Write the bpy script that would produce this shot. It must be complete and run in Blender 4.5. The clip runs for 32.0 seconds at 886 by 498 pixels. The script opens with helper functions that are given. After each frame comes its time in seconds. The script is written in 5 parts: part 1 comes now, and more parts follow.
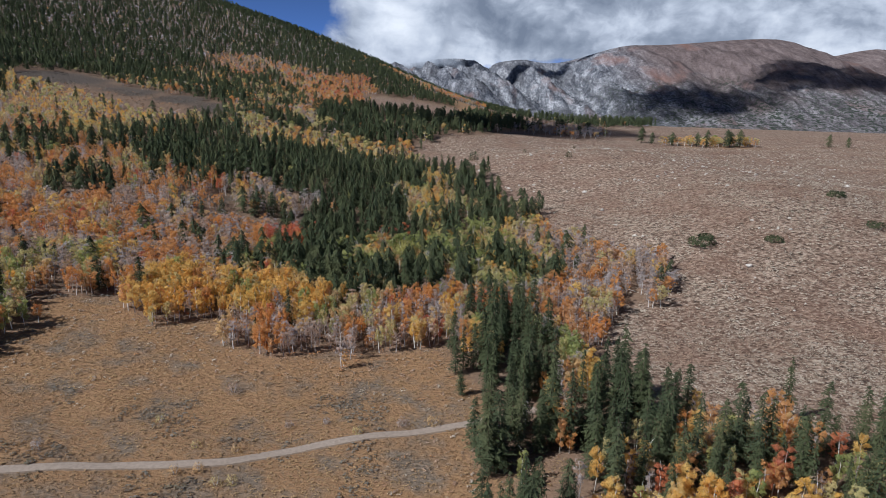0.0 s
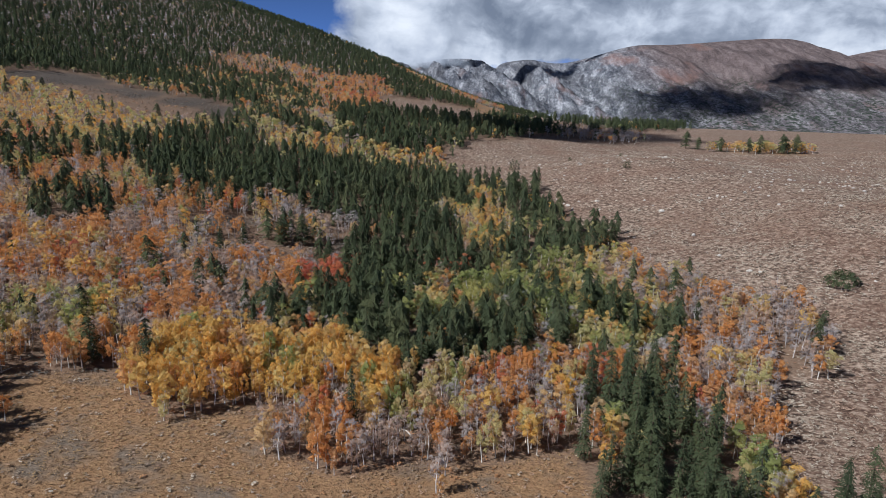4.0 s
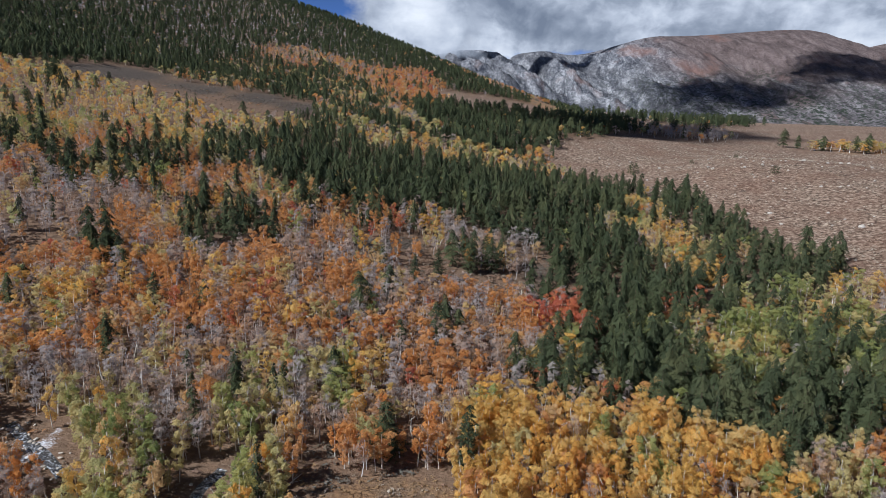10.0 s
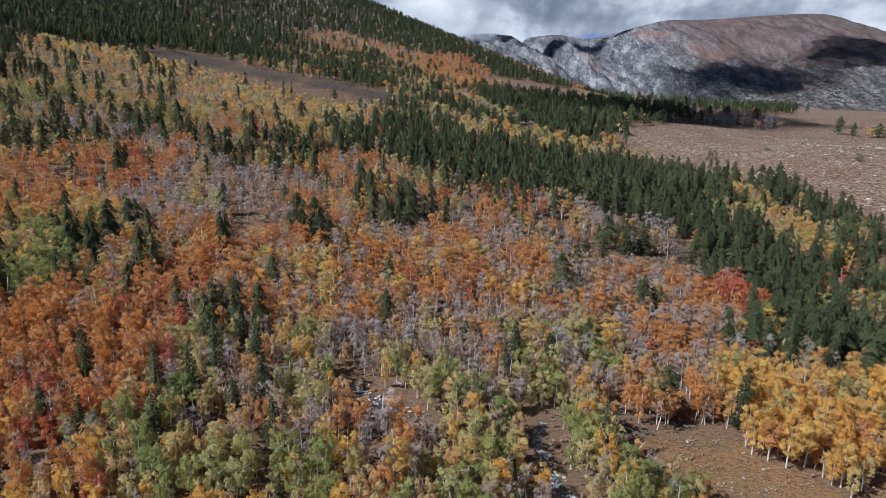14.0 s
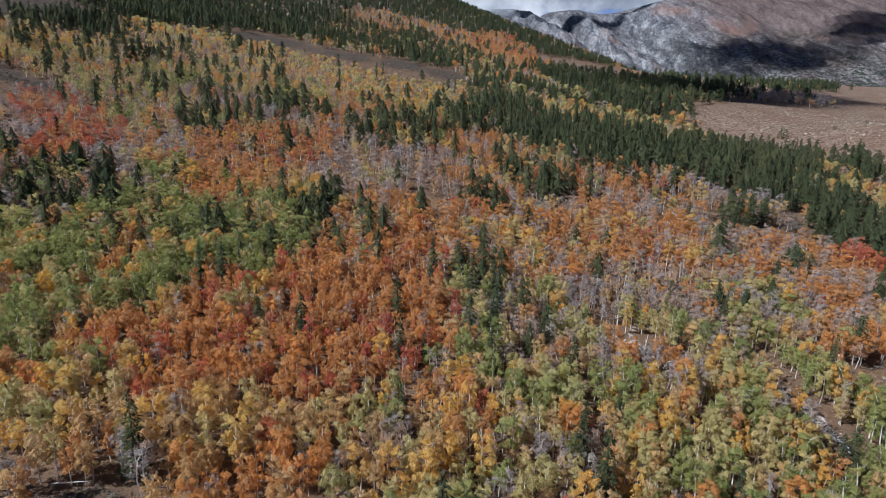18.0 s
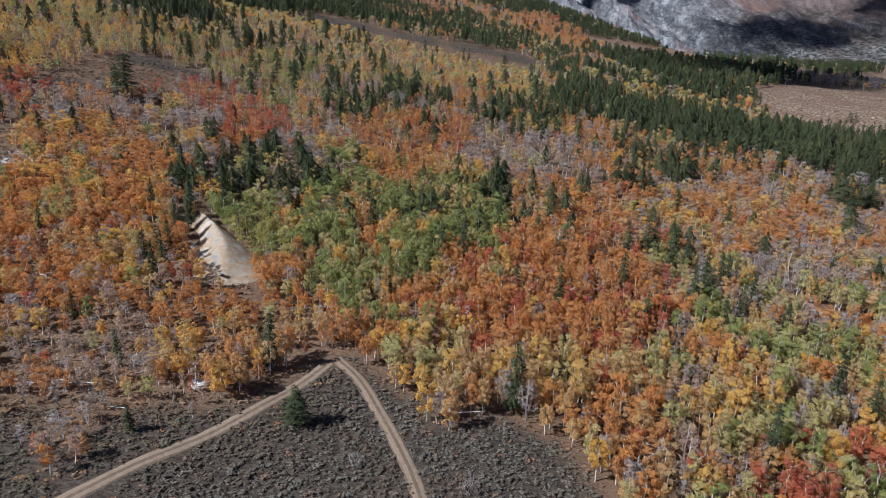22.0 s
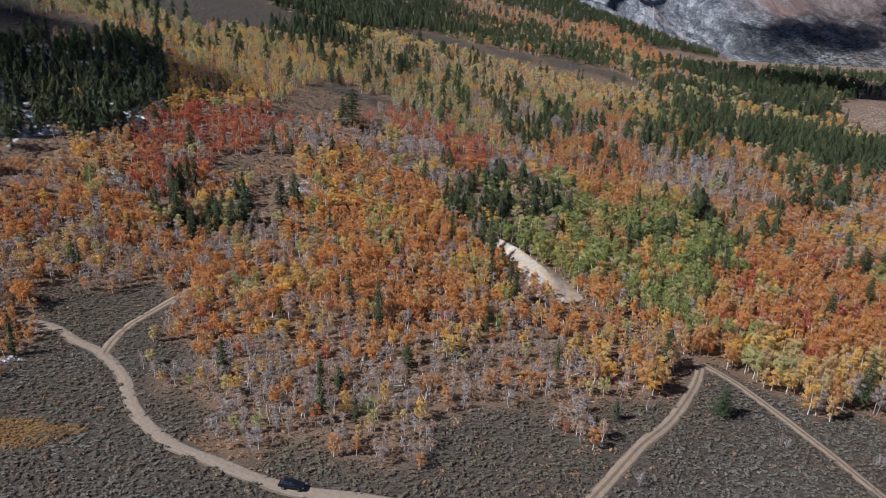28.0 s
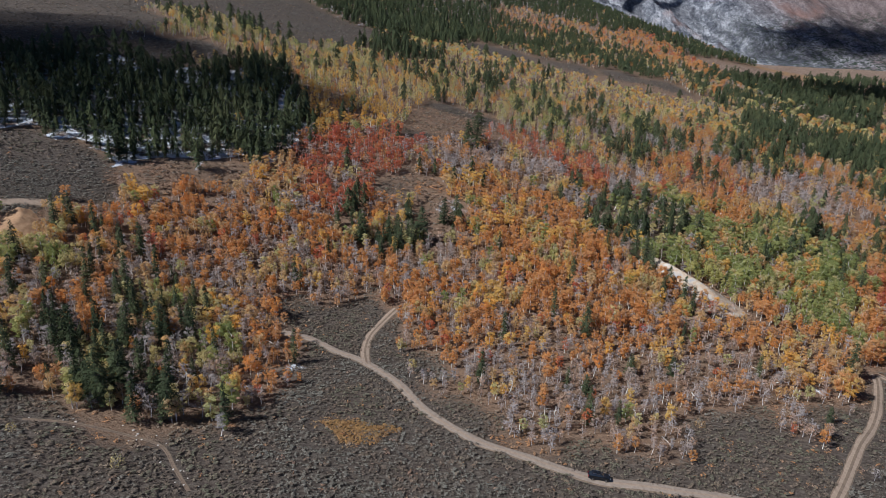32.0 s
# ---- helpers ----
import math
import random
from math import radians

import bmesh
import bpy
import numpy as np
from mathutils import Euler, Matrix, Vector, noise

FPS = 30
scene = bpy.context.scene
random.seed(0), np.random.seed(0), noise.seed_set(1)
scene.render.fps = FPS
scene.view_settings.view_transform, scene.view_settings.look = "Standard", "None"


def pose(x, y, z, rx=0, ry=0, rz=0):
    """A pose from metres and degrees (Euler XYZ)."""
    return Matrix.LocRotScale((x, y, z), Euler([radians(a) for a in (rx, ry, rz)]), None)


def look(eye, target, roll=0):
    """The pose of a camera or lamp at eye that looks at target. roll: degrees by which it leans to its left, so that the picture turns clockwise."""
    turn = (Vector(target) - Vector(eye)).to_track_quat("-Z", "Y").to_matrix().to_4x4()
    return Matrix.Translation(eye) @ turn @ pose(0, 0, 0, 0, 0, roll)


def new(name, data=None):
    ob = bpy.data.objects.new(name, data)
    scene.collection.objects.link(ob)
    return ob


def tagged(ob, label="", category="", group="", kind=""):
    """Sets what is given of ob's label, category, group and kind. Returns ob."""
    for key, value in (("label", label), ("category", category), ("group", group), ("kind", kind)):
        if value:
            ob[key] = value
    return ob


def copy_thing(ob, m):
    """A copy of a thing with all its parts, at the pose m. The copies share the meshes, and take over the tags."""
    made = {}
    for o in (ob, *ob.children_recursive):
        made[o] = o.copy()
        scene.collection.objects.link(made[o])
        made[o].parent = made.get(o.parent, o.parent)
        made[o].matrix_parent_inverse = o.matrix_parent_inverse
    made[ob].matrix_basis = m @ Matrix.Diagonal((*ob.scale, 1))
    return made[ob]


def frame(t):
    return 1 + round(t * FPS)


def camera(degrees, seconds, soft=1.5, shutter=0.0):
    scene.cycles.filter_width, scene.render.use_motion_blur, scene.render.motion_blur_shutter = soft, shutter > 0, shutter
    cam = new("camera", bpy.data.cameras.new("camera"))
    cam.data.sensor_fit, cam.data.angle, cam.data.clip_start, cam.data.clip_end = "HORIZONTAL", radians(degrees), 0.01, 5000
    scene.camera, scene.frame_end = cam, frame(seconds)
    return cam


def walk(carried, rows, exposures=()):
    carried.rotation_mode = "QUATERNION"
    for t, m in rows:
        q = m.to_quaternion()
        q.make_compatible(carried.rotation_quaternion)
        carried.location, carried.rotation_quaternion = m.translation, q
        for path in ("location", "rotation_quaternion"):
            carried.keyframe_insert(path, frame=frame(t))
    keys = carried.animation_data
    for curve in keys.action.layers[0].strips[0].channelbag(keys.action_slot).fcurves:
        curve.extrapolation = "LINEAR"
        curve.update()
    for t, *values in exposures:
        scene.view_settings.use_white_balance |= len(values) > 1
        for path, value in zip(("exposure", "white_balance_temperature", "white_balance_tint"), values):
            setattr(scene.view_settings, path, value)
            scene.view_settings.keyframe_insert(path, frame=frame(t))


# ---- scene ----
# The camera, flown sideways along a wooded valley side.
cam = camera(68.3, 32.0, soft=0.5)
METRES, EYE, TILT, LEAN, TURN = 525.0, 90.0, -12.5, -1.5, 0.0
ROWS = [
    (0.0, 0.0, 0.0, 0.0, 0.0, 0.0, -0.0),
    (0.5, -0.0058, 0.0144, 0.0036, 0.02, 0.01, 0.0),
    (1.0, -0.0115, 0.0288, 0.0074, 0.03, 0.02, 0.0),
    (1.5, -0.0173, 0.043, 0.0111, 0.03, 0.03, 0.01),
    (2.0, -0.0235, 0.0571, 0.0148, 0.05, 0.02, 0.0),
    (2.5, -0.0302, 0.071, 0.0184, 0.04, 0.02, -0.01),
    (3.0, -0.0376, 0.0845, 0.022, 0.06, 0.03, -0.01),
    (3.5, -0.0454, 0.0977, 0.0254, 0.07, 0.03, -0.01),
    (5.5, -0.0842, 0.1453, 0.0385, 0.16, 0.08, 0.03),
    (6.0, -0.0959, 0.1553, 0.0415, 0.17, 0.09, 0.02),
    (6.5, -0.1082, 0.1641, 0.0441, 0.21, 0.1, 0.01),
    (7.0, -0.1213, 0.1719, 0.0465, 0.21, 0.11, 0.01),
    (7.5, -0.135, 0.1784, 0.0487, 0.22, 0.13, -0.0),
    (8.0, -0.1495, 0.1836, 0.0505, 0.23, 0.06, -0.02),
    (8.5, -0.1643, 0.1874, 0.0521, 0.21, -0.13, -0.02),
    (9.0, -0.1793, 0.1898, 0.0533, 0.12, -0.32, -0.01),
    (9.5, -0.1946, 0.1908, 0.0542, 0.04, -0.5, -0.02),
    (10.0, -0.2099, 0.1906, 0.0551, -0.03, -0.68, 0.02),
    (10.5, -0.2252, 0.1892, 0.0557, -0.13, -0.86, 0.01),
    (11.0, -0.2405, 0.1869, 0.056, -0.25, -1.04, -0.02),
    (11.5, -0.2556, 0.1836, 0.0563, -0.29, -1.21, -0.02),
    (12.0, -0.2705, 0.1795, 0.0563, -0.24, -1.38, 0.02),
    (12.5, -0.2852, 0.1747, 0.0562, -0.19, -1.54, -0.0),
    (13.0, -0.2999, 0.1691, 0.0559, -0.11, -1.71, -0.06),
    (13.5, -0.3144, 0.1631, 0.0554, -0.03, -1.9, -0.07),
    (14.0, -0.3286, 0.1564, 0.055, 0.05, -2.08, -0.11),
    (14.5, -0.3426, 0.1495, 0.0545, 0.1, -2.3, -0.12),
    (16.5, -0.3989, 0.1229, 0.0525, 0.34, -3.24, -0.21),
    (17.0, -0.4131, 0.1165, 0.0521, 0.44, -3.51, -0.22),
    (17.5, -0.4272, 0.1103, 0.0519, 0.54, -3.79, -0.21),
    (18.0, -0.4415, 0.1038, 0.0521, 0.61, -4.1, -0.2),
    (18.5, -0.4559, 0.0972, 0.0523, 0.64, -4.42, -0.23),
    (19.0, -0.4702, 0.0907, 0.0525, 0.73, -4.74, -0.23),
    (19.5, -0.4848, 0.0843, 0.053, 0.8, -5.04, -0.31),
    (20.0, -0.4994, 0.0778, 0.0534, 0.84, -5.37, -0.34),
    (20.5, -0.5137, 0.0715, 0.054, 0.86, -5.78, -0.35),
    (21.0, -0.528, 0.0651, 0.0547, 0.93, -6.05, -0.38),
    (21.5, -0.5425, 0.0585, 0.0555, 1.02, -6.07, -0.38),
    (22.0, -0.557, 0.0521, 0.0566, 1.14, -6.13, -0.45),
    (22.5, -0.5713, 0.0458, 0.0577, 1.25, -6.17, -0.45),
    (23.0, -0.5856, 0.0397, 0.0588, 1.36, -6.17, -0.48),
    (23.5, -0.6, 0.0337, 0.0603, 1.43, -6.2, -0.52),
    (24.0, -0.6145, 0.0277, 0.0619, 1.49, -6.22, -0.53),
    (24.5, -0.6288, 0.0219, 0.0635, 1.53, -6.23, -0.58),
    (25.0, -0.6433, 0.016, 0.0654, 1.58, -6.24, -0.65),
    (25.5, -0.6576, 0.0101, 0.0675, 1.63, -6.26, -0.67),
    (27.5, -0.7139, -0.0135, 0.0755, 1.72, -6.31, -0.74),
    (28.0, -0.7281, -0.0195, 0.0775, 1.81, -6.32, -0.74),
    (28.5, -0.7424, -0.0255, 0.0796, 1.84, -6.34, -0.78),
    (29.0, -0.7567, -0.0314, 0.0816, 1.88, -6.34, -0.77),
    (29.5, -0.7711, -0.0373, 0.0836, 1.93, -6.34, -0.8),
    (30.0, -0.7855, -0.0433, 0.0856, 1.99, -6.36, -0.87),
    (30.5, -0.7999, -0.0492, 0.0877, 2.06, -6.34, -0.87),
    (31.0, -0.8143, -0.055, 0.0897, 2.1, -6.35, -0.9),
    (31.5, -0.8287, -0.0609, 0.0918, 2.13, -6.38, -0.93),
    (32.0, -0.8431, -0.0668, 0.0938, 2.17, -6.41, -0.97),
]
walk(cam, [(t, pose(0, 0, EYE, TILT, LEAN, TURN) @ pose(METRES * x, METRES * y, METRES * z, 90 + pitch, roll, yaw)) for t, x, y, z, yaw, pitch, roll in ROWS])

# ---- light: a sun from the side and a blue sky with clouds ----
SUN_WAY = Vector((0.88, 0.43, -0.90)).normalized()
world = bpy.data.worlds.new("sky")
scene.world = world
world.use_nodes = True
wn = world.node_tree
wn.nodes.clear()
sky = wn.nodes.new("ShaderNodeTexSky")
sky.sky_type = "NISHITA"
sky.sun_disc = False
sky.sun_elevation = math.asin(-SUN_WAY.z)
sky.sun_rotation = math.atan2(-SUN_WAY.x, -SUN_WAY.y)
sky.altitude = 12000
sky.air_density, sky.dust_density, sky.ozone_density = 0.4, 0.0, 3.0
back = wn.nodes.new("ShaderNodeBackground")
back.inputs["Strength"].default_value = 0.12
wout = wn.nodes.new("ShaderNodeOutputWorld")
wn.links.new(sky.outputs[0], back.inputs["Color"])
wn.links.new(back.outputs[0], wout.inputs["Surface"])
sun = new("sun", bpy.data.lights.new("sun", "SUN"))
sun.data.energy, sun.data.angle, sun.data.color = 2.7, radians(0.5), (1.0, 0.985, 0.965)
sun.matrix_world = look((0, 0, 500), Vector((0, 0, 500)) + SUN_WAY)
scene.view_settings.exposure = 1.03
scene.view_settings.use_white_balance = True
scene.view_settings.white_balance_temperature, scene.view_settings.white_balance_tint = 5860, 10


# ---- materials ----
class Nodes:
    """A short way to write node trees."""

    def __init__(self, name):
        self.mat = bpy.data.materials.new(name)
        self.mat.use_nodes = True
        self.t = self.mat.node_tree
        self.t.nodes.clear()

    def add(self, kind, values=(), **props):
        n = self.t.nodes.new(kind)
        for k, v in props.items():
            setattr(n, k, v)
        for k, v in dict(values).items():
            self.put(n.inputs[k], v)
        return n

    def put(self, socket, v):
        if isinstance(v, bpy.types.NodeSocket):
            self.t.links.new(v, socket)
        else:
            socket.default_value = v

    def noise(self, vec, scale, detail=3.0, rough=0.55):
        return self.add("ShaderNodeTexNoise", {"Vector": vec, "Scale": scale, "Detail": detail, "Roughness": rough}).outputs["Fac"]

    def ramp(self, fac, *stops):
        r = self.add("ShaderNodeValToRGB", {"Fac": fac})
        e = r.color_ramp.elements
        while len(e) < len(stops):
            e.new(0.5)
        for el, (p, c) in zip(e, stops):
            el.position = p
            el.color = (*c, 1) if len(c) == 3 else c
        return r.outputs["Color"]

    def maths(self, op, a, b=0.0, c=0.0, clamp=False):
        n = self.add("ShaderNodeMath", operation=op, use_clamp=clamp)
        for i, v in enumerate((a, b, c)):
            self.put(n.inputs[i], v)
        return n.outputs[0]

    def mix(self, fac, a, b, blend="MIX"):
        n = self.add("ShaderNodeMix", data_type="RGBA", blend_type=blend)
        self.put(n.inputs[0], fac)
        for i, v in ((6, a), (7, b)):
            self.put(n.inputs[i], (*v, 1) if isinstance(v, tuple) and len(v) == 3 else v)
        return n.outputs[2]

    def attr(self, name):
        return self.add("ShaderNodeAttribute", attribute_name=name).outputs["Fac"]

    def place(self):
        return self.add("ShaderNodeNewGeometry").outputs["Position"]

    def stretch(self, vec, *scale):
        return self.add("ShaderNodeVectorMath", {0: vec, 1: scale}, operation="MULTIPLY").outputs[0]

    def bump(self, height, strength, distance):
        return self.add("ShaderNodeBump", {"Height": height, "Strength": strength, "Distance": distance}).outputs["Normal"]

    def done(self, shader):
        out = self.add("ShaderNodeOutputMaterial")
        self.t.links.new(shader, out.inputs["Surface"])
        return self.mat

    def solid(self, colour, rough=0.9, normal=None, metal=0.0, spec=0.2):
        values = {"Base Color": colour, "Roughness": rough, "Metallic": metal, "Specular IOR Level": spec}
        if normal is not None:
            values["Normal"] = normal
        return self.done(self.add("ShaderNodeBsdfPrincipled", values).outputs[0])


def foliage(name, *colours, through_light=0.5, spread=0.22, grain=5.2, cover=0.50):
    """Leaves: the tree's own tint, a little change from tuft to tuft, gaps between leaves, light through the blade."""
    n = Nodes(name)
    own = n.maths("FRACT", n.maths("ADD", n.attr("tint"), n.add("ShaderNodeObjectInfo").outputs["Random"]))
    stand = n.noise(n.place(), 0.035, 2.0)
    tint = n.maths("ADD", n.maths("MULTIPLY_ADD", stand, 2.2, -0.85), n.maths("MULTIPLY", own, 0.5), clamp=True)
    stops = [((i + 0.5) / len(colours), c) for i, c in enumerate(colours)]
    col = n.ramp(tint, *stops)
    p = n.place()
    fine = n.noise(p, grain, 3.0, 0.72)
    isle = n.add("ShaderNodeNewGeometry").outputs["Random Per Island"]
    bright = n.maths("ADD", n.maths("MULTIPLY_ADD", isle, spread, 0.29 - spread * 0.5), n.maths("MULTIPLY", fine, 1.5))
    col = n.mix(1.0, col, n.add("ShaderNodeCombineColor", {0: bright, 1: bright, 2: bright}).outputs[0], "MULTIPLY")
    d = n.add("ShaderNodeBsdfDiffuse", {"Color": col})
    t = n.add("ShaderNodeBsdfTranslucent", {"Color": col})
    m = n.add("ShaderNodeMixShader", {0: through_light, 1: d.outputs[0], 2: t.outputs[0]})
    if cover < 1:
        gap = n.maths("GREATER_THAN", fine, 0.5 + (cover - 0.5) * 0.36)
        m = n.add("ShaderNodeMixShader", {0: gap, 1: m.outputs[0], 2: n.add("ShaderNodeBsdfTransparent").outputs[0]})
    return n.done(m.outputs[0])


LEAF = {
    "pine": foliage("pine_needles", (0.048, 0.060, 0.032), (0.076, 0.088, 0.042), (0.060, 0.074, 0.040), (0.096, 0.104, 0.050), through_light=0.15, grain=3.2, cover=0.52),
    "orange": foliage("orange_leaves", (0.67, 0.33, 0.115), (0.63, 0.345, 0.15), (0.70, 0.325, 0.10), (0.61, 0.35, 0.17)),
    "red": foliage("red_leaves", (0.55, 0.165, 0.10), (0.62, 0.225, 0.105), (0.50, 0.165, 0.115)),
    "yellow": foliage("golden_leaves", (0.77, 0.47, 0.12), (0.74, 0.51, 0.175), (0.78, 0.44, 0.11), (0.68, 0.49, 0.20)),
    "green": foliage("green_leaves", (0.31, 0.345, 0.125), (0.41, 0.41, 0.15), (0.255, 0.295, 0.105), (0.50, 0.455, 0.165)),
    "olive": foliage("olive_leaves", (0.59, 0.515, 0.235), (0.64, 0.51, 0.235), (0.52, 0.49, 0.225)),
    "dull": foliage("dull_gold_leaves", (0.67, 0.445, 0.20), (0.63, 0.45, 0.24), (0.68, 0.425, 0.185)),
    "bare": foliage("bare_twig_haze", (0.48, 0.425, 0.39), (0.42, 0.365, 0.34), (0.56, 0.385, 0.27), (0.49, 0.435, 0.405), grain=5.5, cover=0.50),
    "rust": foliage("rusty_undergrowth", (0.36, 0.215, 0.135), (0.28, 0.19, 0.14), (0.32, 0.25, 0.18), (0.44, 0.23, 0.11), cover=0.7, grain=6.0, through_light=0.25, spread=0.4),
    "sage": foliage("sagebrush_twigs", (0.178, 0.162, 0.130), (0.215, 0.198, 0.162), (0.148, 0.124, 0.098), (0.185, 0.138, 0.102), (0.165, 0.152, 0.106), cover=0.80, grain=6.0, through_light=0.2, spread=0.4),
    "amber": foliage("amber_grass", (0.34, 0.18, 0.075), (0.30, 0.17, 0.08), (0.36, 0.215, 0.09), cover=0.75, grain=6.0, through_light=0.2),
    "pale_sage": foliage("dry_pale_sagebrush", (0.43, 0.36, 0.275), (0.51, 0.435, 0.34), (0.345, 0.27, 0.20), (0.40, 0.275, 0.195), cover=0.78, grain=6.0, through_light=0.15),
    "straw": foliage("dry_grass_tufts", (0.40, 0.27, 0.14), (0.36, 0.235, 0.12), (0.29, 0.195, 0.115), cover=0.75, grain=6.0, through_light=0.25),
}


def bark(name, light, dark):
    n = Nodes(name)
    p = n.place()
    f = n.noise(n.stretch(p, 1, 1, 0.4), 5.0)
    return n.solid(n.ramp(f, (0.35, dark), (0.6, light)), 0.85)


WHITE_BARK = bark("aspen_bark", (0.74, 0.70, 0.62), (0.48, 0.44, 0.38))
GREY_BARK = bark("bare_twig_bark", (0.58, 0.54, 0.50), (0.36, 0.32, 0.30))
DARK_BARK = bark("pine_bark", (0.16, 0.11, 0.08), (0.08, 0.055, 0.04))


def ground_material():
    n = Nodes("ground_cover")
    p = n.place()
    big, mid = n.noise(p, 0.035, 4), n.noise(p, 0.22, 4)
    fine, grain = n.noise(p, 1.1, 5, 0.65), n.noise(n.stretch(p, 1, 1.0, 1), 3.3, 4, 0.7)
    tuft = n.noise(n.stretch(p, 0.6, 1.2, 1), 1.0, 4, 0.6)
    litter = n.mix(mid, n.ramp(fine, (0.3, (0.09, 0.065, 0.047)), (0.55, (0.18, 0.13, 0.093)), (0.75, (0.28, 0.21, 0.16))), (0.24, 0.145, 0.088))
    grass = n.ramp(fine, (0.28, (0.165, 0.092, 0.046)), (0.5, (0.30, 0.178, 0.085)), (0.72, (0.39, 0.25, 0.125)))
    grass = n.mix(n.maths("MULTIPLY", mid, 0.55), grass, (0.24, 0.13, 0.078))
    worn = n.noise(p, 0.075, 4, 0.6)
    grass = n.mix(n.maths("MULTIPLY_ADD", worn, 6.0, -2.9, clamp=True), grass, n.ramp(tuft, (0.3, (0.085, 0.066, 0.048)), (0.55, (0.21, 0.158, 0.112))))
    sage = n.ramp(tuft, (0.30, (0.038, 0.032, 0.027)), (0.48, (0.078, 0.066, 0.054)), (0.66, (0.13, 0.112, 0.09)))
    sage = n.mix(n.maths("MULTIPLY", big, 0.22), sage, (0.20, 0.125, 0.09))
    hummock = n.maths("ADD", n.maths("MULTIPLY", tuft, 0.5), n.maths("MULTIPLY", n.noise(p, 0.42, 4, 0.7), 0.5))
    plat = n.ramp(hummock, (0.40, (0.052, 0.039, 0.03)), (0.475, (0.165, 0.113, 0.08)), (0.53, (0.285, 0.205, 0.148)), (0.60, (0.48, 0.375, 0.28)))
    plat = n.mix(n.maths("MULTIPLY_ADD", big, 2.4, -0.85, clamp=True), plat, n.mix(0.62, plat, (0.17, 0.09, 0.06)))
    edge = n.maths("MULTIPLY_ADD", n.maths("SUBTRACT", fine, 0.5), 0.9, 0.0)

    def soft(name):
        return n.maths("MULTIPLY_ADD", n.maths("ADD", n.maths("SUBTRACT", n.attr(name), 0.5), edge), 3.0, 0.5, clamp=True)

    col = n.mix(soft("grass"), litter, grass)
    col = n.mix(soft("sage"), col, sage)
    col = n.mix(soft("plateau"), col, plat)
    snow_mask = n.maths("MULTIPLY_ADD", n.maths("ADD", n.maths("SUBTRACT", n.attr("snow"), 1.08), n.maths("MULTIPLY", mid, 0.9)), 7.0, n.maths("MULTIPLY", n.maths("SUBTRACT", grain, 0.5), 4.0), clamp=True)
    col = n.mix(snow_mask, col, (0.78, 0.80, 0.84))
    h = n.maths("ADD", n.maths("MULTIPLY", tuft, 1.0), n.maths("MULTIPLY", grain, 0.35))
    return n.solid(col, 0.95, n.bump(h, 0.9, 0.7), spec=0.08)


GROUND = ground_material()


def dirt(name, light, dark, scale=1.2, strength=0.5):
    n = Nodes(name)
    p = n.place()
    f, g = n.noise(p, scale, 5, 0.6), n.noise(p, scale * 6, 3)
    col = n.mix(n.maths("MULTIPLY", g, 0.4), n.ramp(f, (0.3, dark), (0.7, light)), dark)
    return n.solid(col, 0.95, n.bump(n.maths("ADD", f, n.maths("MULTIPLY", g, 0.3)), strength, 0.25), spec=0.1)


TRACK = dirt("track_dirt", (0.35, 0.28, 0.22), (0.25, 0.195, 0.15))
TRACK_WARM = dirt("rutted_track_dirt", (0.37, 0.285, 0.21), (0.27, 0.195, 0.14))
VERGE = dirt("track_verge", (0.25, 0.18, 0.125), (0.15, 0.11, 0.08))
STONE = dirt("granite", (0.60, 0.54, 0.46), (0.44, 0.39, 0.33), 1.5, 0.4)


def heap_material():
    n = Nodes("pale_spoil")
    p = n.place()
    f, g = n.noise(n.stretch(p, 1, 1, 0.35), 0.26, 5, 0.6), n.noise(p, 3.5, 4)
    col = n.ramp(f, (0.32, (0.30, 0.30, 0.30)), (0.44, (0.46, 0.39, 0.30)), (0.53, (0.40, 0.27, 0.165)), (0.66, (0.54, 0.50, 0.43)))
    col = n.mix(n.maths("MULTIPLY", g, 0.35), col, (0.40, 0.33, 0.27))
    return n.solid(col, 0.95, n.bump(n.maths("ADD", f, n.maths("MULTIPLY", g, 0.4)), 0.8, 0.5), spec=0.1)


SPOIL = heap_material()
SAND = dirt("orange_sand", (0.46, 0.29, 0.165), (0.32, 0.19, 0.105), 0.7, 0.7)


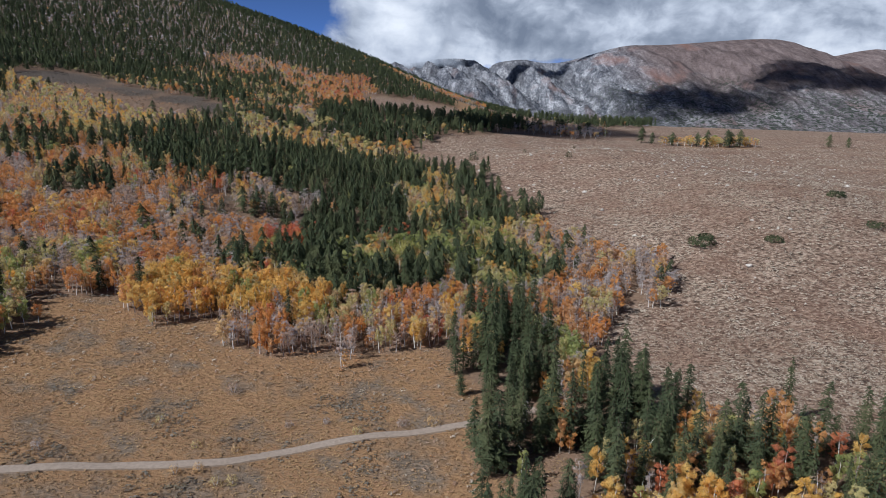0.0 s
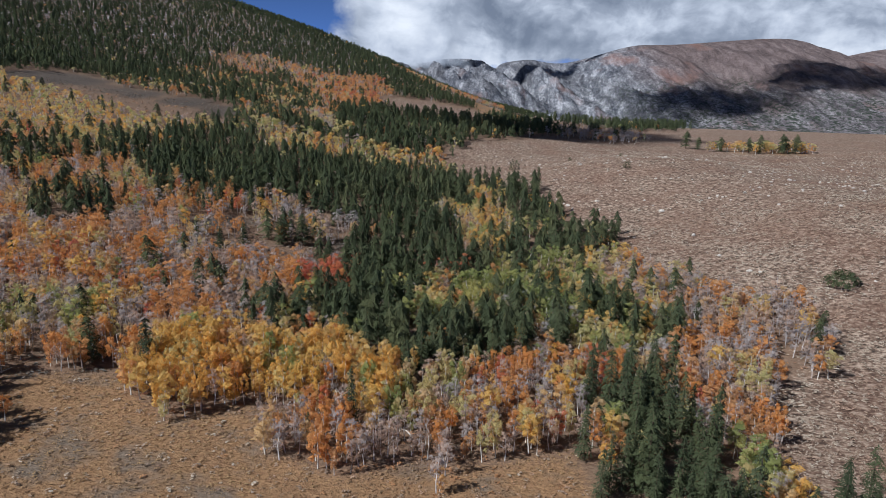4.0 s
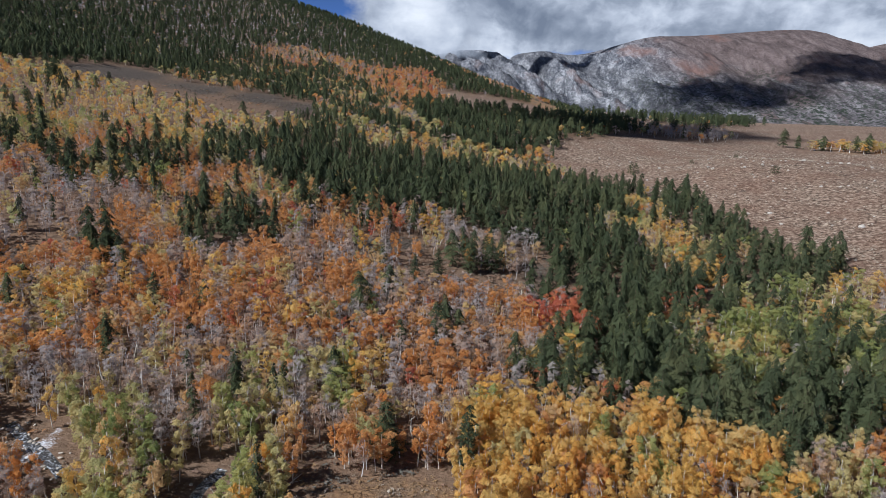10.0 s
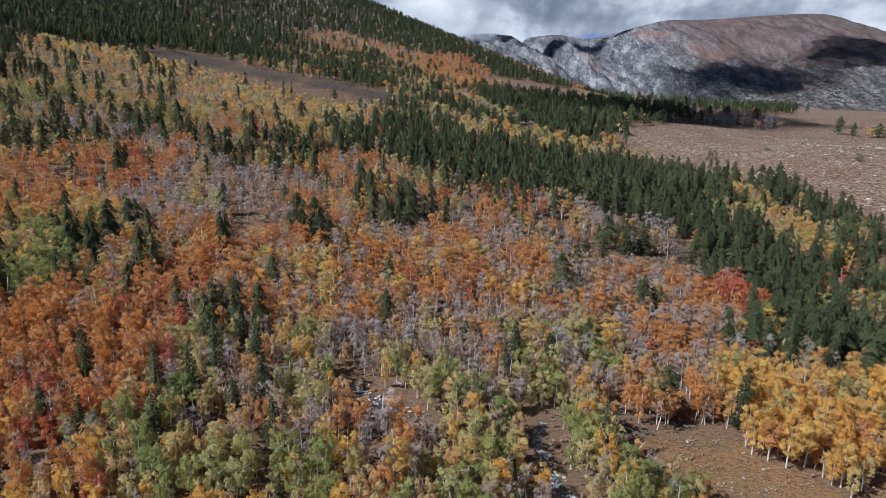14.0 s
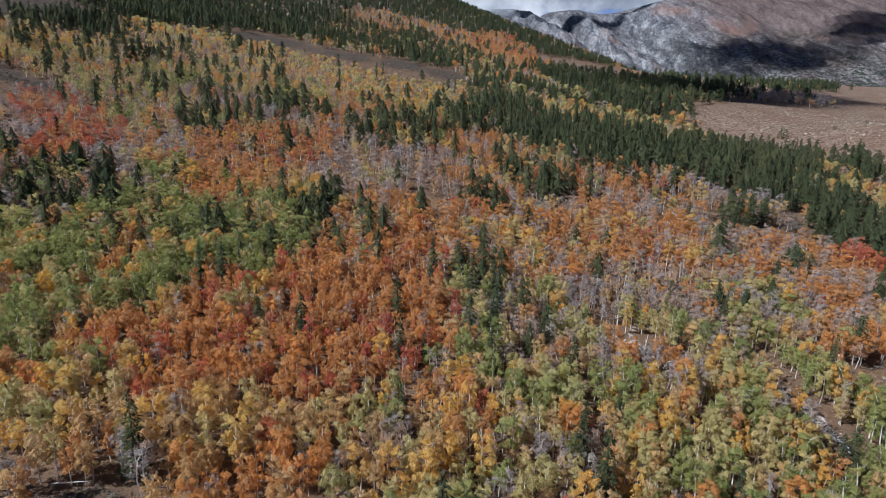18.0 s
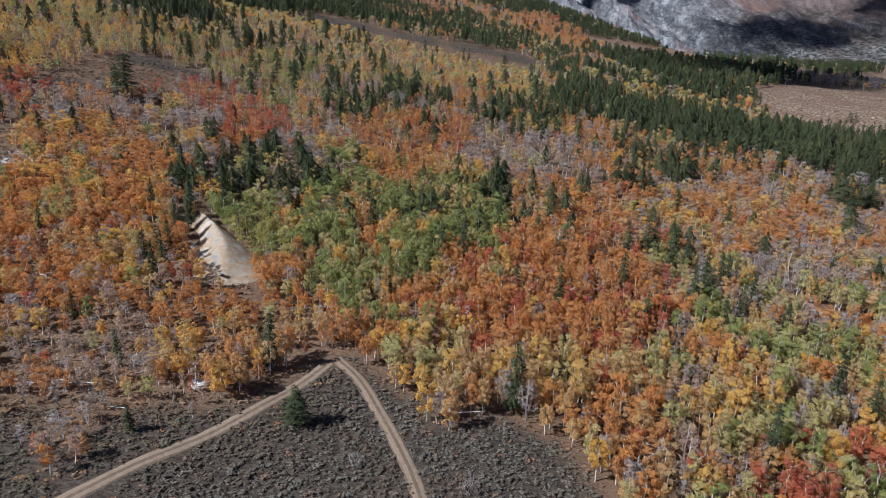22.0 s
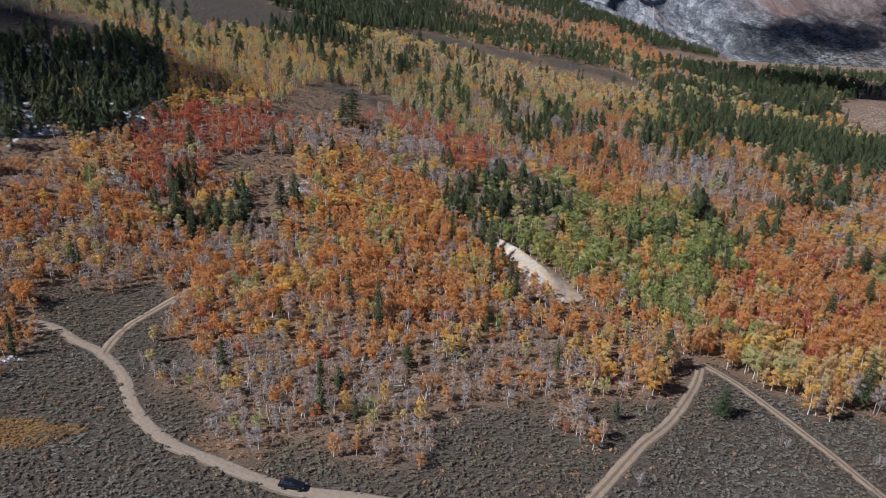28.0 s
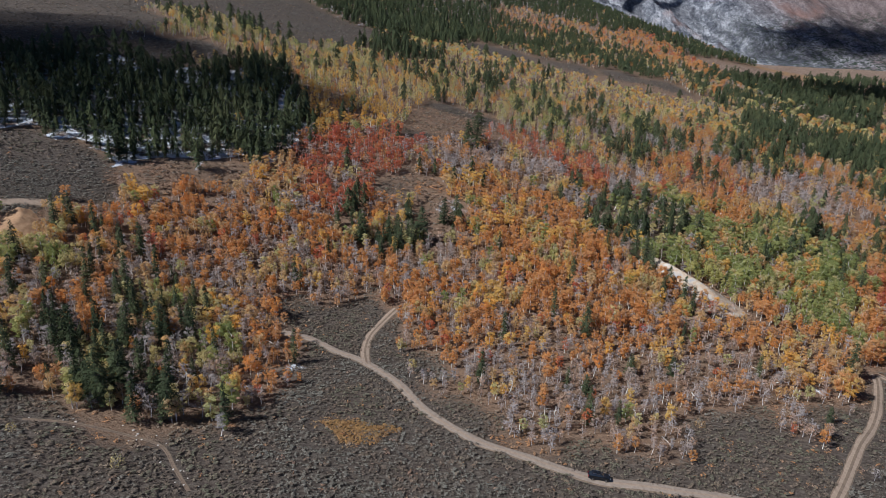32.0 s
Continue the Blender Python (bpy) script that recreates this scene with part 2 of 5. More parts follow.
def rock_material():
    n = Nodes("mountain_rock")
    p = n.place()
    flow = n.add("ShaderNodeVectorMath", {0: p, 1: n.stretch(n.add("ShaderNodeTexNoise", {"Vector": p, "Scale": 0.006, "Detail": 3.0}).outputs["Color"], 70, 70, 70)}, operation="ADD").outputs[0]
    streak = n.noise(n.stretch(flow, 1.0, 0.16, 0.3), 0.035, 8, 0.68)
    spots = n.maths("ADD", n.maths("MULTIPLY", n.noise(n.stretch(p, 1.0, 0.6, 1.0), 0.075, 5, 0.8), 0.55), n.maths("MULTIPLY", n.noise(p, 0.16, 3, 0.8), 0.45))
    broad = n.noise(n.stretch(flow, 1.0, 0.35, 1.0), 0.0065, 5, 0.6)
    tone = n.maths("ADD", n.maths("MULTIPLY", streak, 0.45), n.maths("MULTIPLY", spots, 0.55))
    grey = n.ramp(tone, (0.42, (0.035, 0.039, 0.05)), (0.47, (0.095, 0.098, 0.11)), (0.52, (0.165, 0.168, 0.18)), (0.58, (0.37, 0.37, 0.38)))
    # broad dark strips paint the shade of gullies into the grey
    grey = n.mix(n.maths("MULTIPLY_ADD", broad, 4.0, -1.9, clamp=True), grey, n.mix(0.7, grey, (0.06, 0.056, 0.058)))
    brown = n.ramp(tone, (0.40, (0.06, 0.046, 0.043)), (0.5, (0.125, 0.095, 0.088)), (0.62, (0.21, 0.168, 0.155)))
    col = n.mix(n.attr("brown"), grey, brown)
    col = n.mix(n.maths("MULTIPLY", n.maths("MULTIPLY_ADD", broad, -7.0, 3.0, clamp=True), 0.6), col, (0.20, 0.11, 0.085))
    scrub = n.maths("MULTIPLY", n.maths("MULTIPLY_ADD", n.noise(p, 0.06, 4, 0.7), 14.0, -6.9, clamp=True), n.attr("scrub"))
    col = n.mix(scrub, col, (0.035, 0.045, 0.032))
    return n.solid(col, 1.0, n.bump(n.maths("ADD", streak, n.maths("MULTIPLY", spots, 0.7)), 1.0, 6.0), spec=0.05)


ROCK = rock_material()


def cloud_material():
    """A far bank of cloud that glows: sunlit billows and grey undersides painted into its colour, frayed at its rim."""
    n = Nodes("cloud_bank")
    p = n.place()
    warp = n.add("ShaderNodeTexNoise", {"Vector": p, "Scale": 0.0022, "Detail": 3.0}).outputs["Color"]
    q = n.add("ShaderNodeVectorMath", {0: n.stretch(warp, 260, 260, 260), 1: p}, operation="ADD").outputs[0]
    broad = n.noise(n.stretch(q, 1.0, 1.0, 1.6), 0.0021, 5, 0.5)
    billow = n.noise(n.stretch(q, 1.0, 1.0, 1.25), 0.0075, 6, 0.55)
    shade = n.maths("ADD", n.attr("bright"), n.maths("MULTIPLY", n.maths("SUBTRACT", broad, 0.5), 1.5))
    shade = n.maths("ADD", shade, n.maths("MULTIPLY", n.maths("SUBTRACT", billow, 0.5), 0.75))
    col = n.ramp(shade, (0.10, (0.20, 0.235, 0.30)), (0.38, (0.35, 0.39, 0.46)), (0.62, (0.60, 0.64, 0.71)), (1.0, (0.93, 0.95, 0.98)))
    rim = n.maths("ADD", n.maths("MULTIPLY", n.maths("SUBTRACT", broad, 0.5), 1.6), n.maths("MULTIPLY", n.maths("SUBTRACT", billow, 0.5), 1.5))
    cover = n.maths("MULTIPLY_ADD", n.maths("ADD", n.attr("cover"), rim), 1.3, 0.1, clamp=True)
    glow = n.add("ShaderNodeEmission", {"Color": col, "Strength": 0.47})
    clear = n.add("ShaderNodeBsdfTransparent")
    m = n.add("ShaderNodeMixShader", {0: cover, 1: clear.outputs[0], 2: glow.outputs[0]})
    return n.done(m.outputs[0])


CLOUD = cloud_material()


# ---- mesh helpers ----
def mesh_of(name, verts, tris, mats, slots=None, extra=(), smooth=False, normals=None):
    """A mesh from arrays of corners and triangles; extra: (name, value per corner)."""
    me = bpy.data.meshes.new(name)
    verts, tris = np.asarray(verts, np.float32), np.asarray(tris, np.int32)
    k = tris.shape[1]
    me.vertices.add(len(verts))
    me.vertices.foreach_set("co", verts.ravel())
    me.loops.add(tris.size)
    me.loops.foreach_set("vertex_index", tris.ravel())
    me.polygons.add(len(tris))
    me.polygons.foreach_set("loop_start", np.arange(0, tris.size, k, dtype=np.int32))
    if slots is not None:
        me.polygons.foreach_set("material_index", np.asarray(slots, np.int32))
    me.polygons.foreach_set("use_smooth", np.full(len(tris), smooth))
    for m in mats:
        me.materials.append(m)
    for key, values in extra:
        me.attributes.new(key, "FLOAT", "POINT").data.foreach_set("value", np.asarray(values, np.float32))
    if normals is not None:
        me.attributes.new("custom_normal", "FLOAT_VECTOR", "POINT").data.foreach_set("vector", np.asarray(normals, np.float32).ravel())
    me.update(calc_edges=True)
    return me


def part(name, bm, material, parent, label=""):
    """A bmesh as one mesh object under a thing or a part."""
    me = bpy.data.meshes.new(name)
    bm.to_mesh(me)
    bm.free()
    me.materials.append(material)
    ob = new(name, me)
    ob.parent = parent
    return tagged(ob, label)


def smoothstep(a, b, v):
    v = np.clip((v - a) / (b - a), 0, 1)
    return v * v * (3 - 2 * v)


rng = np.random.default_rng(7)

# ---- the lie of the land ----
BASE = (-10.1, -11.19, 9.22)
# hills and hollows: x, y, reach, height
HILLS = [(-990, 1800, 420, 113.7), (360, 360, 165, 24.9), (270, 2070, 420, -87.2), (-630, 405, 105, 17.9), (-270, 1620, 165, 40), (720, 540, 270, 53.2), (-900, 810, 270, 34), (-45, 360, 67.5, -4.8), (135, 540, 67.5, 16.5), (-45, 585, 67.5, -11.1), (180, 315, 67.5, 15.3), (-495, 180, 67.5, -17), (-990, 1890, 420, 111.6), (-450, 1980, 270, -60.9), (90, 1350, 165, -16.8), (-315, 270, 67.5, -6.1), (-135, 270, 67.5, -2.1), (-450, 990, 165, -19.6), (720, 90, 270, 56.4), (-450, 1710, 165, 26), (630, 900, 270, 35.7), (90, 135, 67.5, 9.1), (180, 405, 67.5, 12), (-80, 1300, 110, 22), (-130, 1480, 75, 8)]


def land_height(x, y):
    """The smooth lie of the land, a sloping plain with hills and hollows."""
    xc, yc = np.clip(x, -1140, 780), np.clip(y, -225, 1875)
    z = BASE[0] + BASE[1] * xc / 100 + BASE[2] * yc / 100
    for cx, cy, r, h in HILLS:
        z = z + h * np.exp(-((xc - cx) ** 2 + (yc - cy) ** 2) / (2 * r * r))
    z = z + 0.35 * np.sin(x / 7.3 + 1.7 * np.sin(y / 11.0)) * np.sin(y / 8.1 + 0.9 * np.sin(x / 13.0))
    far = smoothstep(1725, 2400, y)
    return z * (1 - far) + 27 * far


def axis(start, stop, step, low, high):
    """Even steps over the near part, growing ones out to the rim."""
    mid = list(np.arange(start, stop + step, step))
    out, s = [], step
    while mid[-1] + s < high:
        s *= 1.12
        mid.append(mid[-1] + s)
    s = step
    while mid[0] - s > low:
        s *= 1.12
        mid.insert(0, mid[0] - s)
    return np.array(mid)


GX, GY = axis(-705, 360, 4.5, -4700, 4700), axis(-15, 495, 4.5, -2500, 4800)


def ground_z(x, y):
    """Height of the ground mesh, as its squares lie."""
    x, y = np.asarray(x, float), np.asarray(y, float)
    i = np.clip(np.searchsorted(GX, x) - 1, 0, len(GX) - 2)
    j = np.clip(np.searchsorted(GY, y) - 1, 0, len(GY) - 2)
    u, v = (x - GX[i]) / (GX[i + 1] - GX[i]), (y - GY[j]) / (GY[j + 1] - GY[j])
    h = lambda a, b: land_height(GX[a], GY[b])
    return (h(i, j) * (1 - u) + h(i + 1, j) * u) * (1 - v) + (h(i, j + 1) * (1 - u) + h(i + 1, j + 1) * u) * v


# ---- the planting plan: what grows round each of these places ----
PLAN = []


def plant(kind, places):
    PLAN.extend((kind, x, y) for x, y in places)


plant('M', [(-470, 106), (-232, 306), (-108, 183), (-81, 189), (-82, 160), (-48, 184), (-70, 172), (-36, 174), (-68, 189), (16, 201), (10, 166), (-108, 1110), (-34, 1086), (9, 1014), (16, 134), (9, 146), (-64, 1068), (-26, 1030), (-104, 1044), (-48, 975)])
plant('K', [(-612, 285), (-596, 304), (-576, 320), (-550, 312), (-550, 352), (-590, 252), (-572, 262), (-546, 268), (-538, 292), (-561, 288), (-540, 328), (-621, 258), (-586, 290), (-564, 304), (-657, 296), (-626, 315)])
plant('S', [(-670, 388), (-651, 408), (-609, 392), (-594, 615), (-570, 621), (-624, 627), (-564, 576), (-471, 374), (-458, 372), (-446, 352), (-435, 381), (-468, 300), (-486, 285), (-456, 260), (-456, 244), (-573, 237), (-562, 250), (-484, 170), (-489, 160), (-476, 180), (-450, 141), (-468, 122), (-490, 104), (-440, 116), (-387, 118), (-360, 122), (-480, 346), (-434, 360), (-396, 718), (-352, 698), (-284, 692), (-252, 682), (-123, 216), (-122, 360), (-81, 340), (-237, 300), (-183, 213), (-372, 118), (-340, 129), (-326, 122), (-312, 130), (-291, 132), (-279, 138), (-314, 118), (-303, 146)])
plant('S', [(-333, 135), (-471, 266), (-496, 166), (-462, 110), (-441, 100), (-410, 102), (-360, 106), (-376, 102), (-304, 117), (-486, 140), (-471, 130), (-526, 88), (-502, 88), (-471, 111), (-478, 116), (-432, 96), (-540, 100), (-525, 75), (-585, 230), (-603, 224), (-684, 366), (-612, 585), (-618, 219), (-324, 687), (-246, 651), (-218, 636), (-386, 696), (-328, 658), (-290, 652), (-258, 633), (-458, 102), (-471, 288), (-456, 388), (-546, 249), (-558, 592), (-614, 368), (-494, 183), (-434, 230), (-226, 309), (-447, 321), (-412, 298), (-477, 99), (-453, 110), (-468, 93), (-462, 118)])
plant('S', [(-477, 112), (-453, 96)])
plant('Y', [(-524, 345), (-507, 350), (-489, 354), (-510, 318), (-486, 405), (-524, 315), (-513, 400), (-494, 340), (-402, 546), (-380, 546), (-352, 520), (-328, 510), (-303, 498), (-495, 459), (-466, 483), (-504, 368), (-484, 381), (-456, 388), (-358, 504), (-375, 510), (-310, 483), (-99, 219), (-81, 210), (-54, 216), (-66, 218), (-328, 540), (-296, 645), (-280, 530), (-146, 584), (-104, 612), (42, 122), (52, 124), (72, 123), (36, 177), (-399, 604), (-268, 486), (-334, 588), (-100, 231), (-80, 222), (-46, 224), (-60, 228), (-482, 366), (-494, 318), (-502, 382), (-476, 603)])
plant('Y', [(-446, 614), (-514, 416), (-339, 555), (-132, 570), (-159, 564), (-435, 555), (-369, 526), (-254, 470), (-400, 483), (-372, 492)])
plant('L', [(-592, 422), (-573, 435), (-624, 426), (-478, 459), (-440, 470), (-411, 422), (-374, 381), (-398, 404), (-326, 444), (-280, 468), (-516, 124), (-501, 116), (-502, 106), (-507, 135), (-224, 178), (-214, 168), (-224, 159), (-200, 184), (-198, 174), (-236, 160), (-250, 153), (-462, 450), (-438, 418), (-416, 453), (-33, 216), (38, 190), (46, 264), (40, 296), (10, 312), (0, 381), (-9, 417), (-178, 614), (-138, 664), (80, 123), (-158, 206), (-160, 226), (-146, 201), (18, 300), (18, 284), (27, 318), (-222, 196), (-186, 192), (-174, 198), (-176, 186), (-147, 225)])
plant('L', [(-164, 194), (-330, 183), (-320, 176), (-393, 504), (-584, 386), (-568, 153), (-633, 404), (-597, 399), (-216, 585), (-594, 374), (-567, 405), (-410, 396), (-597, 452), (-615, 448), (-334, 200), (-332, 164), (-236, 171), (-246, 135), (-219, 134), (-318, 276), (-327, 267), (-381, 393), (-336, 296), (-304, 291), (-278, 150), (-262, 153), (-254, 170), (-246, 164), (-180, 166)])
plant('R', [(-484, 300), (-494, 291), (-507, 258), (-507, 243), (-405, 358), (-392, 357), (-381, 326), (-396, 324), (-423, 356), (-380, 346), (-75, 290), (-24, 314), (-249, 232), (-232, 214), (-282, 210), (-270, 225), (-262, 237), (-393, 339), (-261, 208), (-405, 315), (-418, 315), (-482, 285), (-417, 332), (-496, 248), (-514, 280), (-368, 316), (-274, 190), (-254, 200), (-230, 134), (-214, 142), (-366, 333)])
plant('B', [(-458, 304), (-430, 304), (-411, 310), (-399, 306), (-500, 276), (-356, 340), (-279, 350), (-252, 352), (-278, 326), (-393, 279), (-375, 296), (-540, 178), (-518, 188), (-502, 195), (-484, 198), (-538, 164), (-446, 204), (-456, 207), (-495, 177), (-476, 188), (-426, 117), (-411, 112), (-423, 108), (-414, 122), (-400, 123), (-386, 132), (-368, 141), (-435, 128), (-364, 132), (-198, 202), (-200, 218), (-183, 214), (-212, 206), (-132, 290), (-154, 292), (-170, 314), (-114, 348), (-344, 416), (-316, 405), (-243, 322), (-411, 324), (-370, 309), (-57, 196), (-45, 195), (-24, 183)])
plant('B', [(70, 246), (76, 272), (-126, 252), (-104, 260), (-146, 250), (-87, 267), (-94, 244), (-147, 328), (-90, 346), (-105, 296), (52, 207), (-192, 304), (-152, 270), (-99, 306), (-146, 308), (-120, 280), (-178, 267), (-231, 237), (-218, 196), (-206, 195), (-164, 231), (-228, 168), (-122, 306), (-108, 366), (-246, 340), (-358, 314), (-356, 135), (-354, 126), (-339, 136), (-414, 298), (-464, 288), (-394, 116), (-384, 141), (-428, 141), (-520, 172), (-514, 129), (-494, 189), (177, 808), (152, 819), (-447, 310), (-436, 138), (-422, 132), (-447, 130), (-399, 141), (-238, 358)])
plant('B', [(-230, 198), (-202, 231), (-208, 260), (-123, 268), (-258, 315), (-352, 144), (-222, 214), (-160, 218), (-166, 280), (-135, 238), (-116, 243)])
plant('D', [(-531, 261), (-531, 244), (-518, 256), (-404, 268), (-294, 150), (-298, 160), (-280, 142), (-267, 158), (-244, 144), (-231, 136), (-208, 147), (-232, 153), (-328, 296), (-316, 294), (-306, 308), (-292, 284), (-267, 144), (-286, 156), (-321, 188), (-321, 166), (-309, 159), (-318, 154), (-366, 148), (-345, 159), (-334, 150), (-252, 138), (-512, 276), (-417, 206), (-398, 200), (-344, 141), (-303, 144), (-255, 160), (-396, 288), (-290, 196), (-303, 192)])
plant('O', [(-542, 208), (-526, 208), (-548, 200), (-513, 214), (-472, 237), (-432, 258), (-422, 250), (-410, 242), (-435, 232), (-417, 220), (-399, 220), (-426, 278), (-442, 266), (-387, 218), (-310, 345), (-208, 369), (-240, 273), (-274, 228), (-333, 186), (-336, 159), (-348, 166), (-327, 162), (-516, 172), (-546, 178), (-502, 152), (-495, 140), (-525, 164), (-528, 154), (-448, 188), (-460, 174), (-436, 210), (-423, 194), (-406, 190), (-387, 194), (-444, 158), (-429, 165), (-416, 174), (-398, 168), (-381, 164), (-366, 162), (-432, 140), (-420, 132), (-405, 141), (-297, 186), (-290, 195)])
plant('O', [(-278, 188), (-264, 180), (-255, 195), (-237, 202), (-267, 214), (-256, 231), (-282, 214), (-292, 172), (-254, 176), (-228, 278), (-210, 278), (-202, 256), (-207, 314), (-252, 264), (-266, 273), (-225, 364), (-332, 342), (-330, 316), (-300, 358), (-414, 264), (-396, 248), (-375, 196), (-388, 172), (-366, 192), (-12, 219), (-3, 204), (9, 206), (46, 224), (56, 236), (-78, 276), (-160, 262), (-122, 378), (-207, 1059), (-164, 1266), (-166, 1022), (-184, 722), (-285, 474), (62, 141), (82, 138), (32, 146), (-188, 244), (-280, 436), (-177, 296), (-135, 255), (-142, 236)])
plant('O', [(-117, 224), (-87, 243), (-154, 369), (-8, 231), (-206, 244), (-230, 260), (-249, 291), (-220, 180), (-278, 171), (-254, 141), (-180, 256), (-192, 262), (-156, 274), (-315, 320), (-333, 276), (-326, 150), (-406, 230), (-540, 222), (-448, 146), (-510, 146), (-495, 117), (-561, 138), (-496, 200), (-342, 1182), (-188, 1119), (-124, 1086), (-228, 1116), (-190, 1005), (-152, 1120), (-135, 1430), (-256, 538), (-441, 246), (-504, 226), (-456, 207), (-468, 189), (-423, 156), (-400, 180), (-430, 177), (-408, 162), (-246, 188), (-300, 166), (-220, 246), (-216, 345), (-218, 386), (-286, 327)])
plant('O', [(-388, 232), (-328, 177), (-430, 368), (-327, 356), (-272, 201), (-260, 204), (-264, 159), (-236, 184), (-220, 168), (-180, 225), (-189, 164)])
plant('C', [(-489, 225), (-471, 220), (-464, 236), (-447, 244), (-369, 264), (-380, 248), (-370, 234), (-351, 280), (-342, 272), (-260, 252), (-219, 308), (-222, 268), (-376, 290), (-372, 220), (15, 202), (14, 176), (30, 206), (26, 182), (16, 154), (26, 162), (-28, 256), (-15, 248), (-39, 243), (0, 280), (-15, 320), (-62, 282), (-52, 318), (-30, 356), (-54, 404), (-86, 414), (-40, 436), (-12, 429), (10, 418), (-96, 348), (-170, 453), (-126, 500), (-135, 424), (-225, 498), (-106, 628), (16, 360), (-196, 340), (50, 156), (57, 150), (-2, 794), (70, 879)])
plant('C', [(-486, 1002), (-444, 1095), (-408, 1263), (-548, 970), (-312, 1287), (-540, 1344), (-234, 1456), (-654, 1167), (-210, 609), (-60, 704), (-93, 732), (40, 138), (30, 126), (66, 130), (92, 135), (-40, 258), (-42, 278), (-46, 346), (-40, 324), (-10, 261), (-585, 1020), (-507, 1212), (-477, 1032), (-354, 1346), (-86, 1560), (-222, 525), (-177, 554), (-44, 730), (-447, 1314), (-652, 1046), (-513, 723), (-525, 1017), (-422, 972), (-327, 864), (-308, 1082), (-228, 776), (-96, 704), (-148, 654), (44, 838), (-506, 582), (-432, 914), (-357, 902), (-482, 957), (228, 969), (273, 1012)])
plant('G', [(-310, 250), (-326, 238), (-300, 237), (-315, 220), (-284, 243), (-326, 258), (-328, 210), (-316, 206), (-326, 176), (-314, 188), (-351, 230), (-340, 226), (-226, 189), (-232, 141), (-334, 248), (-309, 264), (-297, 250), (-340, 207), (-39, 288), (-27, 284), (51, 136), (-22, 297), (-8, 303), (-28, 272), (-201, 148), (-184, 153), (-192, 159), (-174, 165), (-333, 200), (-374, 176), (-426, 453), (-399, 442), (-302, 220), (-202, 138), (-314, 232), (-216, 162), (-204, 166), (-159, 192), (-138, 194), (-141, 180), (-152, 176)])
plant('X', [(-148, 386), (-214, 356), (-252, 442), (-298, 912), (-326, 801), (-309, 1088), (-81, 260), (-200, 345), (-242, 375), (-273, 274), (-224, 238), (-237, 236), (-207, 216), (-340, 378), (-315, 411), (-249, 418), (-477, 224), (-488, 220), (-464, 226), (-446, 237), (-532, 118), (-542, 142), (-508, 104), (-555, 166), (-524, 100), (-544, 122), (-544, 112), (-530, 135), (-350, 1052), (-333, 852), (-380, 976), (-196, 662), (-170, 558), (-454, 416), (-434, 492), (-262, 260), (-228, 264)])
plant('P', [(94, 416), (144, 376), (190, 356), (114, 304), (78, 216), (112, 216), (54, 186), (80, 172), (142, 272), (62, 544), (64, 430), (147, 472), (88, 338), (100, 291), (34, 662), (178, 735), (230, 525), (117, 732), (86, 249), (176, 303), (104, 186), (105, 165), (64, 183), (74, 164), (360, 717), (280, 818), (240, 840), (360, 780), (195, 788), (322, 795), (405, 675), (450, 750), (495, 630), (255, 930), (330, 975), (240, 1080), (390, 1140), (495, 1200), (300, 1350), (150, 900)])
plant('Q', [(-354, 272), (-374, 238), (-372, 256), (-336, 264), (-374, 288), (-357, 250), (-366, 272)])
plant('H', [(-69, 178), (-54, 164), (-33, 164), (-24, 172), (-76, 158), (-45, 182), (-63, 144), (-20, 154), (-105, 186), (-10, 166), (-39, 142), (-2, 174), (-92, 146), (-72, 148), (-8, 184), (-117, 201), (-132, 207), (-123, 192)])

# groves and clearings with a clear border, over the plan above
GROVES = []


def grove(kind, outline):
    GROVES.append((kind, np.array(outline, float)))


grove('N', [(-430, 706), (-362, 694), (-240, 664), (-204, 606), (-258, 586), (-310, 607), (-380, 646)])
grove('Y', [(-307, 601), (-254, 576), (-201, 594), (-225, 487), (-262, 494), (-312, 476), (-349, 533), (-318, 545)])
grove('Y', [(-177, 567), (-131, 591), (-108, 584), (-150, 524)])
grove('T', [(-220, 1155), (-147, 1253), (-113, 1108), (-111, 904), (-153, 809), (-202, 996)])
grove('T', [(-374, 1165), (-316, 1148), (-285, 1056), (-330, 1072)])
grove('P', [(-130, 1052), (-40, 1129), (37, 997), (19, 873), (-68, 871), (-110, 898)])
grove('Y', [(-9, 495), (7, 461), (6, 376), (-1, 338), (-13, 344), (-15, 402)])
grove('J', [(48, 342), (72, 296), (92, 284), (57, 228), (46, 245), (52, 290), (40, 313)])
grove('F', [(-38, 301), (-3, 325), (21, 318), (29, 291), (40, 274), (56, 266), (41, 242), (25, 257), (9, 258), (-3, 273), (-29, 277)])
grove('J', [(-210, 305), (-118, 351), (-77, 318), (-94, 255), (-124, 243), (-151, 238), (-171, 248), (-201, 275)])
grove('O', [(-238, 256), (-201, 275), (-171, 248), (-167, 227), (-186, 218), (-200, 217), (-212, 237)])
grove('O', [(-274, 291), (-250, 308), (-230, 267), (-241, 259), (-242, 241)])
grove('N', [(-241, 290), (-225, 297), (-218, 278), (-230, 269)])
grove('N', [(-120, 350), (-109, 348), (-71, 332), (-77, 319), (-101, 319), (-121, 312)])
grove('O', [(-234, 380), (-219, 389), (-202, 339), (-208, 322), (-232, 315), (-235, 331), (-222, 344)])
grove('Z', [(-237, 233), (-214, 236), (-199, 215), (-179, 211), (-175, 201), (-184, 192), (-208, 187)])
grove('L', [(-175, 241), (-151, 240), (-143, 228), (-149, 210), (-158, 195), (-168, 191), (-183, 189), (-175, 205), (-173, 220)])
